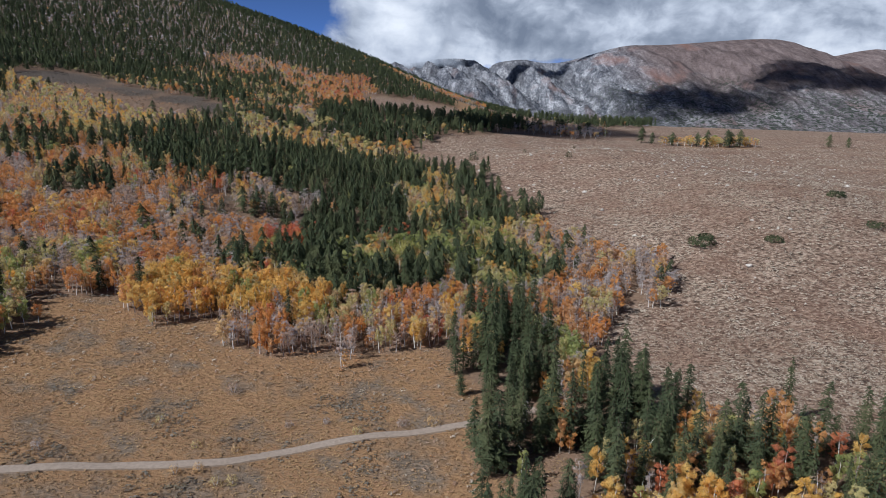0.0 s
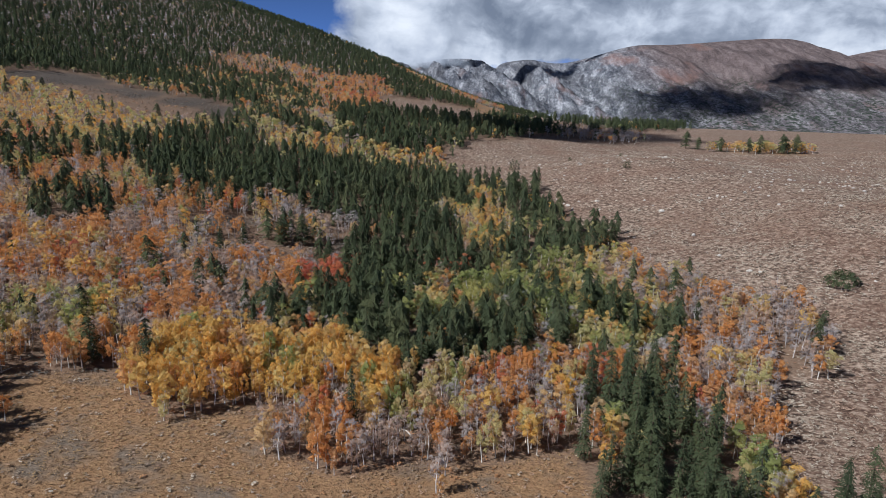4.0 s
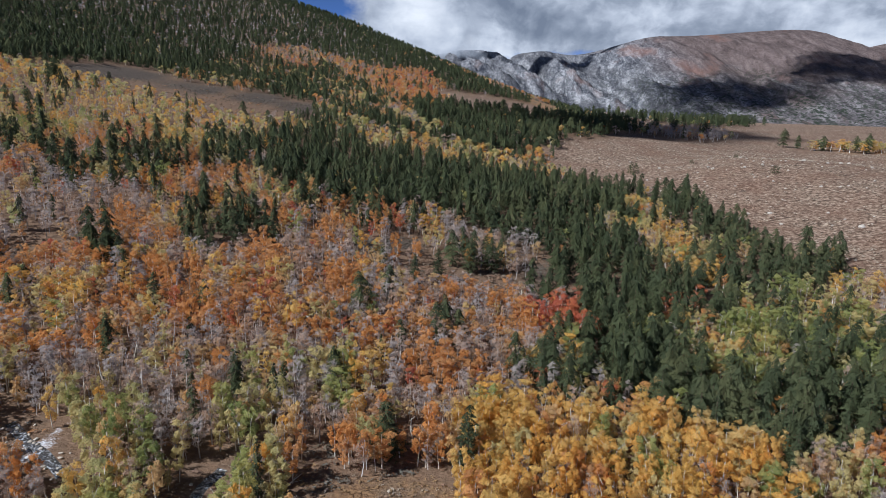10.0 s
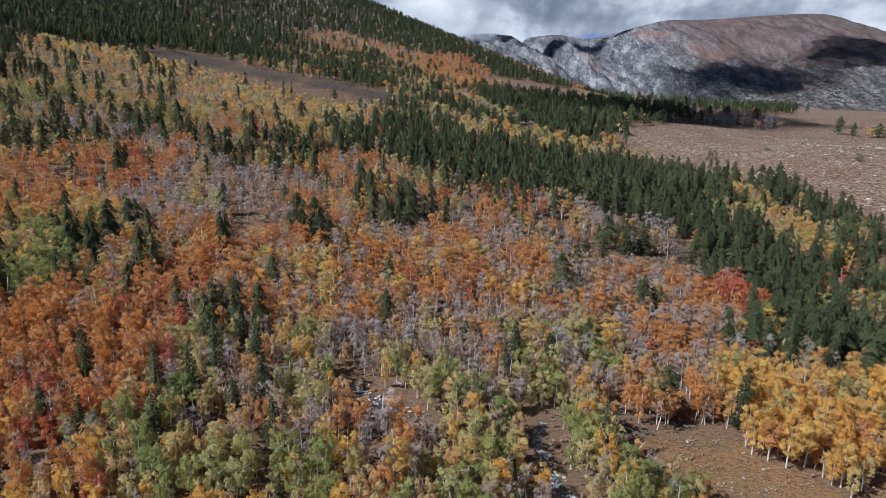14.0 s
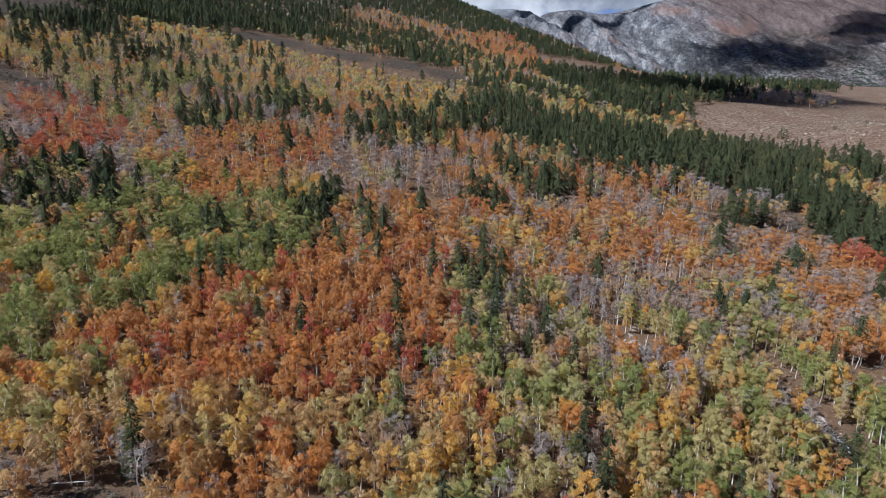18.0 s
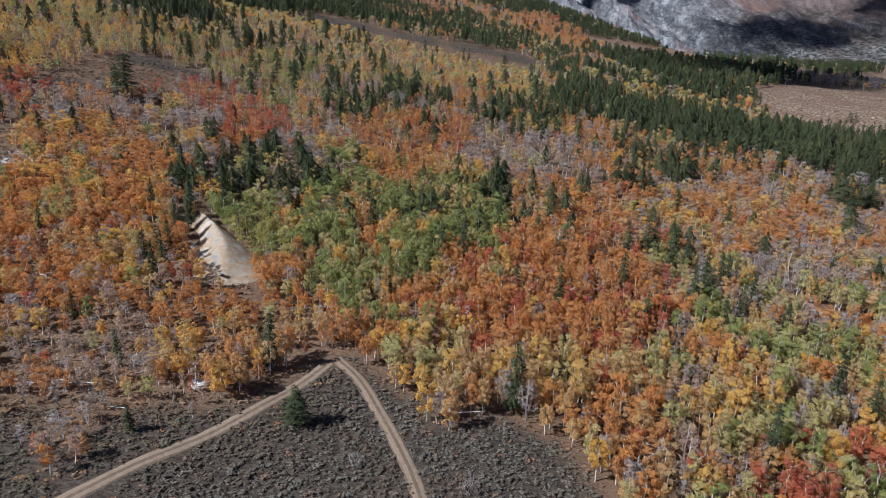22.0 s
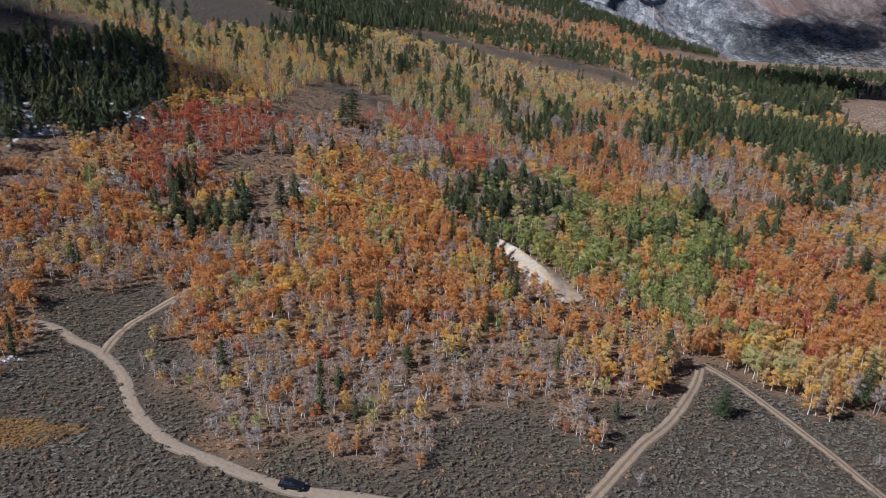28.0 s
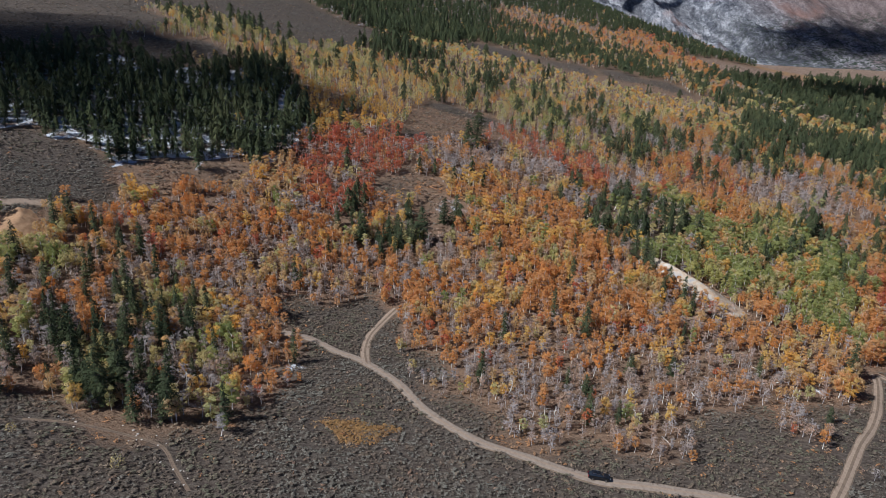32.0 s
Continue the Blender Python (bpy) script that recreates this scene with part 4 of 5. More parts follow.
# ---- where the trees stand ----
# chance of pine, orange, red, yellow, green, olive, dull gold, bare
SORTS = ("pine", "orange", "red", "yellow", "green", "olive", "dull", "bare")
MIXES = {
    "C": (0.93, 0.01, 0.0, 0.015, 0.01, 0.015, 0.0, 0.02),
    "K": (0.97, 0.0, 0.0, 0.01, 0.0, 0.0, 0.0, 0.02),
    "X": (0.36, 0.18, 0.02, 0.10, 0.03, 0.13, 0.06, 0.12),
    "Q": (0.52, 0.06, 0.0, 0.02, 0.14, 0.08, 0.0, 0.18),
    "E": (0.70, 0.07, 0.03, 0.09, 0.07, 0.05, 0.0, 0.03),
    "O": (0.02, 0.49, 0.03, 0.06, 0.01, 0.05, 0.11, 0.25),
    "R": (0.01, 0.15, 0.62, 0.01, 0.0, 0.01, 0.01, 0.16),
    "T": (0.02, 0.68, 0.16, 0.02, 0.005, 0.01, 0.04, 0.06),
    "A": (0.01, 0.62, 0.01, 0.17, 0.03, 0.06, 0.06, 0.04),
    "J": (0.02, 0.31, 0.01, 0.02, 0.005, 0.04, 0.08, 0.53),
    "V": (0.05, 0.04, 0.0, 0.03, 0.09, 0.26, 0.08, 0.45),
    "F": (0.40, 0.03, 0.0, 0.06, 0.22, 0.22, 0.02, 0.05),
    "W": (0.01, 0.24, 0.03, 0.09, 0.03, 0.20, 0.24, 0.16),
    "Z": (0.27, 0.12, 0.0, 0.03, 0.05, 0.17, 0.06, 0.30),
    "Y": (0.02, 0.08, 0.0, 0.62, 0.03, 0.14, 0.07, 0.04),
    "G": (0.08, 0.07, 0.0, 0.05, 0.56, 0.13, 0.08, 0.03),
    "L": (0.03, 0.05, 0.0, 0.08, 0.25, 0.36, 0.10, 0.13),
    "D": (0.01, 0.13, 0.0, 0.14, 0.02, 0.16, 0.48, 0.06),
    "B": (0.02, 0.09, 0.01, 0.02, 0.005, 0.04, 0.06, 0.70),
}


def spread(y0, y1, x0, x1, step):
    xs, ys = np.meshgrid(np.arange(x0, x1, step), np.arange(y0, y1, step))
    xs = xs + rng.uniform(-0.48, 0.48, xs.shape) * step
    ys = ys + rng.uniform(-0.48, 0.48, ys.shape) * step
    return xs.ravel(), ys.ravel()


# pines that stand out by themselves: x, y, height
LANDMARK_PINES = [(-319.4, 133.9, 8.2), (-346, 127.1, 5.2), (-409, 130.1, 6.3), (-394.5, 141.8, 6.6), (-382.5, 143.2, 6.3), (-438, 326, 20), (-443, 327, 15), (-446.7, 240.8, 13.5),
                  (-451.5, 240, 12), (-108, 286.5, 9.8), (-119.7, 222, 12.8), (-110.2, 327, 12), (-98.2, 340.5, 13.5), (-90, 345, 13.5), (-91.5, 354, 12), (-130.2, 327, 10.5), (-83.2, 265.5, 10.5),
                  (-104.2, 283.5, 9), (-118.5, 321, 10.5), (-211.5, 295.5, 12), (-226.5, 315, 7.5), (-228, 238.5, 13.5)]
LANDMARK_PINES += [(-225.8, 239.2, 12), (-187.5, 274.5, 12), (-80.7, 268.5, 9), (-522.8, 100.5, 15), (-507.5, 100.1, 13.5), (-521.7, 106.9, 13.5), (-528, 103.5, 12), (-513, 105, 10.5), (-483, 219, 13.5),
                   (-472.5, 222, 10.5), (-459.9, 223.5, 15), (22.2, 129, 4.5), (6.9, 166.5, 7.5), (-463.5, 219, 12), (-525, 135, 12), (-529.5, 126, 13.5)]
# a clump at the far rim of the plateau: x, y, height, sort
LANDMARK_TREES = [(228, 757, 19, 0), (237, 747, 14, 0), (279, 723, 16, 0), (288, 720, 19, 0), (309, 717, 20, 0), (315, 723, 17, 0), (322, 715, 20, 0), (268, 730, 11, 3), (273, 722, 10, 5), (283, 716, 10, 3),
                  (296, 722, 12, 3), (301, 718, 11, 5), (330, 718, 12, 3), (336, 722, 11, 3), (340, 716, 9, 1), (262, 734, 11, 1), (257, 738, 15, 0), (250, 740, 10, 3), (245, 738, 11, 5), (410, 700, 14, 0), (425, 690, 12, 0),
                  (278, 735, 11, 3), (290, 732, 12, 5), (304, 730, 11, 3), (318, 730, 11, 3)]
rim_rng = np.random.default_rng(41)
LANDMARK_TREES += [(rim_rng.uniform(240, 345), rim_rng.uniform(722, 752), rim_rng.uniform(8, 12), (3, 5, 3, 4, 6)[k % 5]) for k in range(30)]
LANDMARK_TREES += [(x, y, h, 0) for x, y, h in LANDMARK_PINES]


# ---- dirt tracks ----
TRACKS = {
    "meadow_track": [(-150, 108), (-91.2, 124.2), (-69.9, 128.7), (-48.9, 132.1), (-35.2, 138.1), (-17.7, 144.9), (-1.4, 149.4), (13.5, 154.5), (27, 160.5)],
    "west_track": [(-378, 75), (-354.8, 102.9), (-342.8, 118.1), (-333.6, 128.4), (-326.9, 137.7), (-320.5, 148.5), (-317, 156)],
    "east_track": [(-289.5, 102), (-294.8, 115.5), (-299.2, 128.1), (-305.1, 140.4), (-310.5, 150.3), (-316.2, 156.8)],
    "car_track": [(-496.5, 152.2), (-486.9, 150.3), (-478.7, 144.9), (-470.7, 140.7), (-459.6, 130.2), (-450.3, 117), (-440.5, 107.9), (-429.6, 102.4), (-413.1, 96.6), (-396.9, 95.2), (-375, 93), (-337.5, 82.5)],
    "side_track": [(-468.9, 138.9), (-470.7, 147.8), (-470.4, 157.5), (-467.4, 168), (-464.4, 175.5)],
    "stony_trail": [(-534.2, 91.0), (-524.5, 92.5), (-514.3, 92.4), (-505.3, 90.9), (-499.4, 84.3), (-494.1, 78.3)],
    "upper_track": [(-630, 156), (-603, 181.5), (-591.8, 189.6), (-579, 193.5)],
}


def curve_through(points, step=0.8):
    """Points along a smooth line through the given ones."""
    p = np.array([points[0], *points, points[-1]], float)
    out = []
    for k in range(1, len(p) - 2):
        n = max(2, int(np.hypot(*(p[k + 1] - p[k])) / step))
        for u in np.arange(n) / n:
            a, b, c, d = p[k - 1], p[k], p[k + 1], p[k + 2]
            out.append(0.5 * (2 * b + (c - a) * u + (2 * a - 5 * b + 4 * c - d) * u * u + (3 * b - a - 3 * c + d) * u ** 3))
    out.append(p[-1])
    return np.array(out)


# a small brook that shows in two places between the trees
BROOKS = [curve_through(v, 0.5) for v in ([(-149.5, 213), (-151.5, 206), (-150.5, 198), (-149, 190), (-147.5, 181), (-147, 172)], [(-192, 219), (-186, 214), (-181, 211), (-175, 206)])]
LINES = {k: curve_through(v) for k, v in TRACKS.items()}
ALL_TRACK = np.concatenate([v[::2] for v in LINES.values()] + [v[::3] for v in BROOKS])


def near_track(x, y, reach):
    out = np.zeros(len(x), bool)
    for s in range(0, len(x), 20000):
        dx = x[s:s + 20000, None] - ALL_TRACK[None, :, 0]
        dy = y[s:s + 20000, None] - ALL_TRACK[None, :, 1]
        out[s:s + 20000] = (dx * dx + dy * dy).min(1) < reach * reach
    return out


def strip(line, offsets, lift):
    """A strip draped on the ground: offsets across, each with its own height."""
    way = np.gradient(line, axis=0)
    way /= np.hypot(way[:, 0], way[:, 1])[:, None]
    side = np.stack([way[:, 1], -way[:, 0]], -1)
    rows = []
    for o, dz in offsets:
        wave = 0.10 * np.sin(np.arange(len(line)) * 0.37 + 3 * o) + 0.03 * np.sin(np.arange(len(line)) * 1.13 + 5 * o)
        q = line + side * (o + wave * (abs(o) > 1.0))[:, None] if np.ndim(wave) else line
        rows.append(np.column_stack([q, ground_z(q[:, 0], q[:, 1]) + lift + dz]))
    v = np.stack(rows, 1)
    n, k = v.shape[:2]
    i = np.arange(n * k).reshape(n, k)
    return v.reshape(-1, 3), np.stack([i[:-1, :-1], i[:-1, 1:], i[1:, 1:], i[1:, :-1]], -1).reshape(-1, 4)


def make_track(name, dirt_mat, middle_mat, half, label):
    line = LINES[name]
    v, q = strip(line, [(-half - 0.5, -0.25), (-half, 0.0), (-half * 0.62, -0.05), (-half * 0.28, 0.02), (half * 0.28, 0.02), (half * 0.62, -0.05), (half, 0.0), (half + 0.5, -0.25)], 0.16)
    slots = np.tile([1, 0, 0, 2, 0, 0, 1], len(line) - 1)
    ob = new("road_" + name, mesh_of(name, v, q, [dirt_mat, VERGE, middle_mat], slots, smooth=True))
    return tagged(ob, label, "dirt track", kind="structure")


make_track("meadow_track", TRACK, TRACK, 1.15, "pale narrow dirt track through dry meadow grass")
make_track("west_track", TRACK_WARM, VERGE, 1.1, "two-rut brown dirt track through sagebrush")
make_track("east_track", TRACK_WARM, VERGE, 1.1, "two-rut brown dirt track through sagebrush")
make_track("car_track", TRACK, TRACK_WARM, 1.3, "pale curving dirt track through sagebrush")
make_track("side_track", TRACK_WARM, VERGE, 1.1, "short brown dirt track running into the trees")
make_track("upper_track", TRACK_WARM, TRACK_WARM, 2.0, "sandy track beside a cut bank")
make_track("stony_trail", VERGE, VERGE, 0.1, "narrow pale stony trail through sagebrush")


def brook_material():
    """Shallow water over dark stones, with foam and thin ice."""
    n = Nodes("brook_water")
    p = n.place()
    f, g = n.noise(p, 1.6, 4, 0.65), n.noise(p, 4.5, 3, 0.6)
    foam = n.maths("MULTIPLY_ADD", n.maths("ADD", n.maths("MULTIPLY", f, 0.6), n.maths("MULTIPLY", g, 0.4)), 12.0, -6.3, clamp=True)
    col = n.mix(foam, n.ramp(g, (0.35, (0.03, 0.03, 0.032)), (0.6, (0.10, 0.095, 0.09))), (0.62, 0.65, 0.69))
    return n.solid(col, n.maths("MULTIPLY_ADD", foam, 0.5, 0.15), n.bump(f, 0.6, 0.15), spec=0.5)


BROOK = brook_material()
for line in BROOKS:
    v, q = strip(line, [(-1.3, -0.3), (-0.9, 0.0), (0.0, -0.04), (0.9, 0.0), (1.3, -0.3)], 0.12)
    tagged(new("water_brook", mesh_of("brook", v, q, [BROOK], smooth=True)), "narrow foaming brook between dark stones", "brook", kind="structure")
trees = []


def on_heap(x, y):
    """Bare ground round the spoil heaps."""
    a = ((x + 357.0 + 0.55 * (y - 204)) / 7.5) ** 2 + ((y - 201) / 24) ** 2 < 1
    return a | (((x + 588) / 9) ** 2 + ((y - 171) / 15) ** 2 < 1)


for y0, y1, step, band in ((45, 236, 3.05, NEAR), (236, 315, 3.3, MIDDLE), (315, 495, 4.4, MIDDLE), (495, 720, 5.8, FAR), (720, 1140, 7.0, FAR), (1140, 1770, 7.6, FAR)):
    x, y = spread(y0, y1, -444 - 0.78 * (y1 + 45), 510, step)
    keep = (x > -465 - 0.76 * (y + 30)) & (x < 135 + 0.72 * y)
    x, y = x[keep], y[keep]
    kind = growth(x, y)
    grows = ~np.isin(kind, ("M", "S", "P", "H", "N", "I"))
    # clearings: thin where a slow noise says so
    grows &= (wobble(x, y, 40, 9) > -1.2) | np.isin(kind, ("C", "K"))
    grows &= ~near_track(x, y, 4.2) & ~on_heap(x, y)
    grows &= y > 56 + 9 * wobble(x, 0.3 * y, 55, 77)
    grows &= ~np.isin(kind, ("K", "C", "Q")) | (rng.random(len(x)) > (0.0 if band == NEAR else 0.34 if band == MIDDLE else 0.12))
    x, y, kind = x[grows], y[grows], kind[grows]
    for k in MIXES:
        m = np.nonzero(kind == k)[0]
        if len(m):
            # stands of one colour: a slow noise decides, with some chance from tree to tree
            p = np.array(MIXES[k]) / sum(MIXES[k])
            slow = wobble(x[m], y[m], 46, 31) + 0.45 * wobble(x[m], y[m], 15, 32) + rng.normal(0, 0.55, len(m))
            rank = np.empty(len(m))
            rank[np.argsort(slow)] = (np.arange(len(m)) + 0.5) / len(m)
            order = np.array((1, 2, 7, 6, 3, 5, 4))
            sort = order[np.searchsorted(np.cumsum(p[order]) / p[order].sum(), rank).clip(0, 6)]
            sort[rng.random(len(m)) < p[0]] = 0
            trees += [q for q in zip(x[m], y[m], sort, [band] * len(m)) if q[2] > 0 or band > NEAR or rng.random() < (0.36 if q[0] > -30 else 0.55)]
trees += [(x, y, s, NEAR if y < 400 else MIDDLE) for x, y, h, s in LANDMARK_TREES]
T = np.array(trees)
# higher up pines stand among the aspens, and yellow and green leaves mix
high, dice = (T[:, 1] > 360) & (T[:, 2] > 0) & (np.arange(len(T)) < len(T) - len(LANDMARK_TREES)), rng.random(len(T))
T[high & (dice < 0.04), 2] = 0
T[high & (T[:, 2] == 3) & (dice > 0.62), 2] = 5
T[high & (T[:, 2] == 3) & (dice > 0.50), 2] = 4
TX, TY, TS, TB = T[:, 0], T[:, 1], T[:, 2].astype(int), T[:, 3].astype(int)
TZ = ground_z(TX, TY) - 0.05
TH = np.where(TS == 0, (7.5 + 8.5 * rng.random(len(T)) ** 0.9) * np.where((TX > -30) & (TY < 225), 1.35, 1.0), rng.uniform(5.8, 10.5, len(T)))
TH = np.where(np.isin(TS, (3, 4)) & (TY < 390), TH * 1.15, TH)
TH = np.where(TS == 0, TH * np.interp(TY, (225, 375, 495, 900), (1.0, 1.0, 1.0, 1.05)), TH * np.interp(TX, (-495, -375, -285, -90), (0.72, 0.75, 0.92, 1.0)))
TH = np.where((TS > 0) & (TY > 600), TH * 1.2, TH)
TH = np.where((TX < -337) & (TY < 160) & (TX > -495) & (TS > 0), TH * 0.75, TH)
TH = np.where((abs(TX + 342) < 20) & (abs(TY - 168) < 12), TH * 0.7, TH)
TH = np.where((TS == 0) & (TX < -300) & (TY < 330), TH * 0.85, TH)
TH[-len(LANDMARK_TREES):] = [h for x, y, h, s in LANDMARK_TREES]
TG = rng.uniform(0.85, 1.2, len(T)) * np.where(TB == NEAR, 1.0, 1.22) * np.where(TY > 600, 1.22, 1.0) * np.where((TX < -330) & (TY < 330) & (TS > 0), 1.25, 1.0)
TG = np.where((TS == 0) & (TX > -30) & (TY < 225), TG * 0.9, TG)
TG[-len(LANDMARK_TREES):] = [2.0 if y > 600 else 2.1 if h > 18 else 1.75 for x, y, h, s in LANDMARK_TREES]
TT = rng.random(len(T))
NAMES = {
    "pine": ("pine", "slender dark green conifer on the wooded slope", DARK_BARK),
    "orange": ("orange_aspen", "small aspen in orange autumn leaf with pale trunk", WHITE_BARK),
    "red": ("red_aspen", "small aspen in red autumn leaf with pale trunk", WHITE_BARK),
    "yellow": ("golden_aspen", "aspen in golden yellow autumn leaf with white trunk", WHITE_BARK),
    "green": ("green_aspen", "aspen still in green leaf with pale trunk", WHITE_BARK),
    "olive": ("olive_aspen", "aspen turning from green to yellow with white trunk", WHITE_BARK),
    "dull": ("dull_gold_aspen", "aspen in faded gold autumn leaf with white trunk", WHITE_BARK),
    "bare": ("bare_aspen", "nearly bare grey aspen with few rusty leaves", GREY_BARK),
}


def split_shape(name, shape, bark_mat, leaf_mat):
    """The trunk and the crown of a shape as two meshes."""
    v, t, s, nrm = shape
    out = []
    for slot, label, mat in ((0, "trunk", bark_mat), (1, "crown", leaf_mat)):
        tri = t[s == slot]
        used, inverse = np.unique(tri, return_inverse=True)
        out.append(mesh_of(name + "_" + label, v[used], inverse.reshape(-1, 3), [mat], extra=[("tint", np.zeros(len(used)))], normals=nrm[used]))
    return out


def tree_thing(name, meshes, label):
    base = tagged(new(name), label, "tree", "trees of the valley side")
    for part_name, me in zip(("trunk", "crown"), meshes):
        new(part_name, me).parent = base
    return base


SINGLES = {"pine": 290, "orange": 280, "red": 60, "yellow": 220, "green": 160, "olive": 150, "dull": 150, "bare": 200}
row_of_front = TY + 0.10 * TX
for si, sort in enumerate(SORTS):
    name, label, bark_mat = NAMES[sort]
    shapes = SHAPES["pine" if sort == "pine" else "bare" if sort == "bare" else "aspen"]
    mine = np.nonzero(TS == si)[0]
    mine = mine[np.argsort(row_of_front[mine])]
    single, rest = mine[:SINGLES[sort]], mine[SINGLES[sort]:]
    firsts = []
    for q, i in enumerate(single):
        m = Matrix.Translation((TX[i], TY[i], TZ[i])) @ Matrix.Rotation(TT[i] * 6.28, 4, "Z") @ Matrix.Diagonal((TH[i] * TG[i], TH[i] * TG[i], TH[i], 1))
        if q < len(shapes[NEAR]):
            firsts.append(tree_thing(name, split_shape(name, shapes[NEAR][q], bark_mat, LEAF[sort]), label))
            firsts[q].matrix_basis = m
        else:
            first = firsts[q % len(firsts)]
            twin = copy_thing(first, Matrix.Identity(4))
            twin.matrix_basis = m
    for band in (NEAR, MIDDLE, FAR):
        m = rest[TB[rest] == band]
        if len(m):
            joined(name + "_wood", shapes[band], np.stack([TX[m], TY[m], TZ[m]], -1), TH[m], TG[m], TT[m], [bark_mat, LEAF[sort]],
                   "stand of " + label.replace("on the wooded slope", "trees on the slope"), "woodland")


# ---- sagebrush and grass tufts ----
for step, y0, y1, band in ((2.4, -60, 60, FAR), (1.12, 60, 215, NEAR), (1.7, 215, 390, MIDDLE), (4.2, 390, 720, FAR)):
    x, y = spread(y0, y1, -444 - 0.78 * (y1 + 45), 90 + 0.8 * y1, step)
    keep = (x > -450 - 0.75 * (y + 30)) & (x < 60 + 0.72 * y)
    x, y = x[keep], y[keep]
    kind = growth(x, y)
    off = ~near_track(x, y, 1.6)
    for sort, letters, chance, low, high_, label in (("sage", "S", 0.85, 0.4, 0.85, "grey-brown sagebrush scattered over open ground"),
                                                     ("pale_sage", "P", 0.75, 0.35, 0.75, "pale dry sagebrush over the stony plateau"),
                                                     ("sage", "H", 0.85, 0.35, 0.8, "grey sagebrush among dry meadow grass"),
                                                     ("straw", "MH", 0.75, 0.22, 0.55, "tufts of dry golden grass in the meadow"),
                                                     ("rust", "N", 0.55, 0.4, 1.1, "maroon brown brush on an open slope"),
                                                     ("sage", "N", 0.35, 0.4, 0.8, "grey sagebrush on an open brushy slope"),
                                                     ("pale_sage", "M", 0.10, 0.3, 0.7, "pale dry bushes scattered in the meadow"),
                                                     ("rust", "SM", 0.07, 0.3, 0.8, "rusty low shrubs among the sagebrush"),
                                                     ("rust", "BORLXDYGTAJVWZF", 0.27 if band == NEAR else 0.12, 0.35, 0.95, "rusty brown undergrowth below the aspens")):
        m = np.isin(kind, list(letters)) & off & (rng.random(len(x)) < chance) & (wobble(x, y, 11, 12) > -1.0)
        if letters == "H":
            m &= (wobble(x, y, 26, 15) + 0.3 * wobble(x, y, 7, 16) > 0.35) & (rng.random(len(x)) < 0.7)
        if band == FAR and len(letters) > 2 or not m.any():
            continue
        h = rng.uniform(low, high_, m.sum()) * (1.0, 1.15, 1.5)[band]
        joined("grass_tufts" if sort == "straw" else "undergrowth" if len(letters) > 2 else "sagebrush", SHAPES["sage"][band],
               np.stack([x[m], y[m], ground_z(x[m], y[m]) - 0.03], -1), h, rng.uniform(1.6, 2.7, m.sum()), rng.random(m.sum()), [LEAF[sort]], label, "shrubs")


# a patch of amber grass in the sagebrush
a, q = rng.uniform(0, 6.28, 420), np.sqrt(rng.uniform(0, 1, 420))
x, y = -465.5 + 8.5 * q * np.cos(a) * (1 + 0.25 * np.sin(3 * a)), 106.3 + 4.6 * q * np.sin(a) + 0.8 * np.cos(2 * a)
joined("amber_grass", SHAPES["sage"][NEAR], np.stack([x, y, ground_z(x, y) - 0.03], -1), rng.uniform(0.4, 0.75, 420), rng.uniform(1.5, 2.4, 420), rng.random(420), [LEAF["amber"]],
       "patch of amber dry grass in the sagebrush", "grass")


# ---- spoil heaps of pale earth ----
def make_heap(name, ridge, width, height, label, seed, material):
    """A tongue of tipped earth along a ridge line, steep at its foot."""
    line = curve_through(ridge, 0.7)
    way = np.gradient(line, axis=0)
    way /= np.hypot(way[:, 0], way[:, 1])[:, None]
    side = np.stack([way[:, 1], -way[:, 0]], -1)
    n, k = len(line), 25
    u = np.linspace(0, 1, n)
    rows = []
    for o in np.linspace(-1, 1, k):
        w = width * (0.45 + 0.75 * smoothstep(0.1, 0.9, u)) * (1 - 0.55 * smoothstep(0.9, 1.0, u))
        q = line + side * (o * w)[:, None]
        body = np.clip(1 - abs(o) ** 1.25, 0, 1) * smoothstep(0, 0.12, u) * (1 - smoothstep(0.62, 1.0, u) * 0.97)
        rough = np.array([noise.fractal(Vector((a * 0.3, b * 0.3, seed)), 1.0, 2.0, 4) for a, b in q])
        z = ground_z(q[:, 0], q[:, 1]) - 0.35 + body * height + 0.28 * rough * np.minimum(1, body * 3)
        rows.append(np.column_stack([q, z]))
    v = np.stack(rows, 1)
    i = np.arange(n * k).reshape(n, k)
    quads = np.stack([i[:-1, :-1], i[:-1, 1:], i[1:, 1:], i[1:, :-1]], -1).reshape(-1, 4)
    return tagged(new(name, mesh_of(name, v.reshape(-1, 3), quads, [material], smooth=True)), label, "earth bank")


make_heap("earth_bank", [(-373.5, 226.5), (-365.2, 219), (-357.8, 208.5), (-352.5, 196.5), (-348.8, 183)], 8.2, 4.2, "pale cream and grey heap of tipped earth among aspens", 3.0, SPOIL)
make_heap("earth_bank", [(-594, 183), (-589.5, 178.5), (-586.5, 171), (-586.5, 159)], 10.5, 1.9, "orange sandy bank of bare earth below a track", 9.0, SAND)


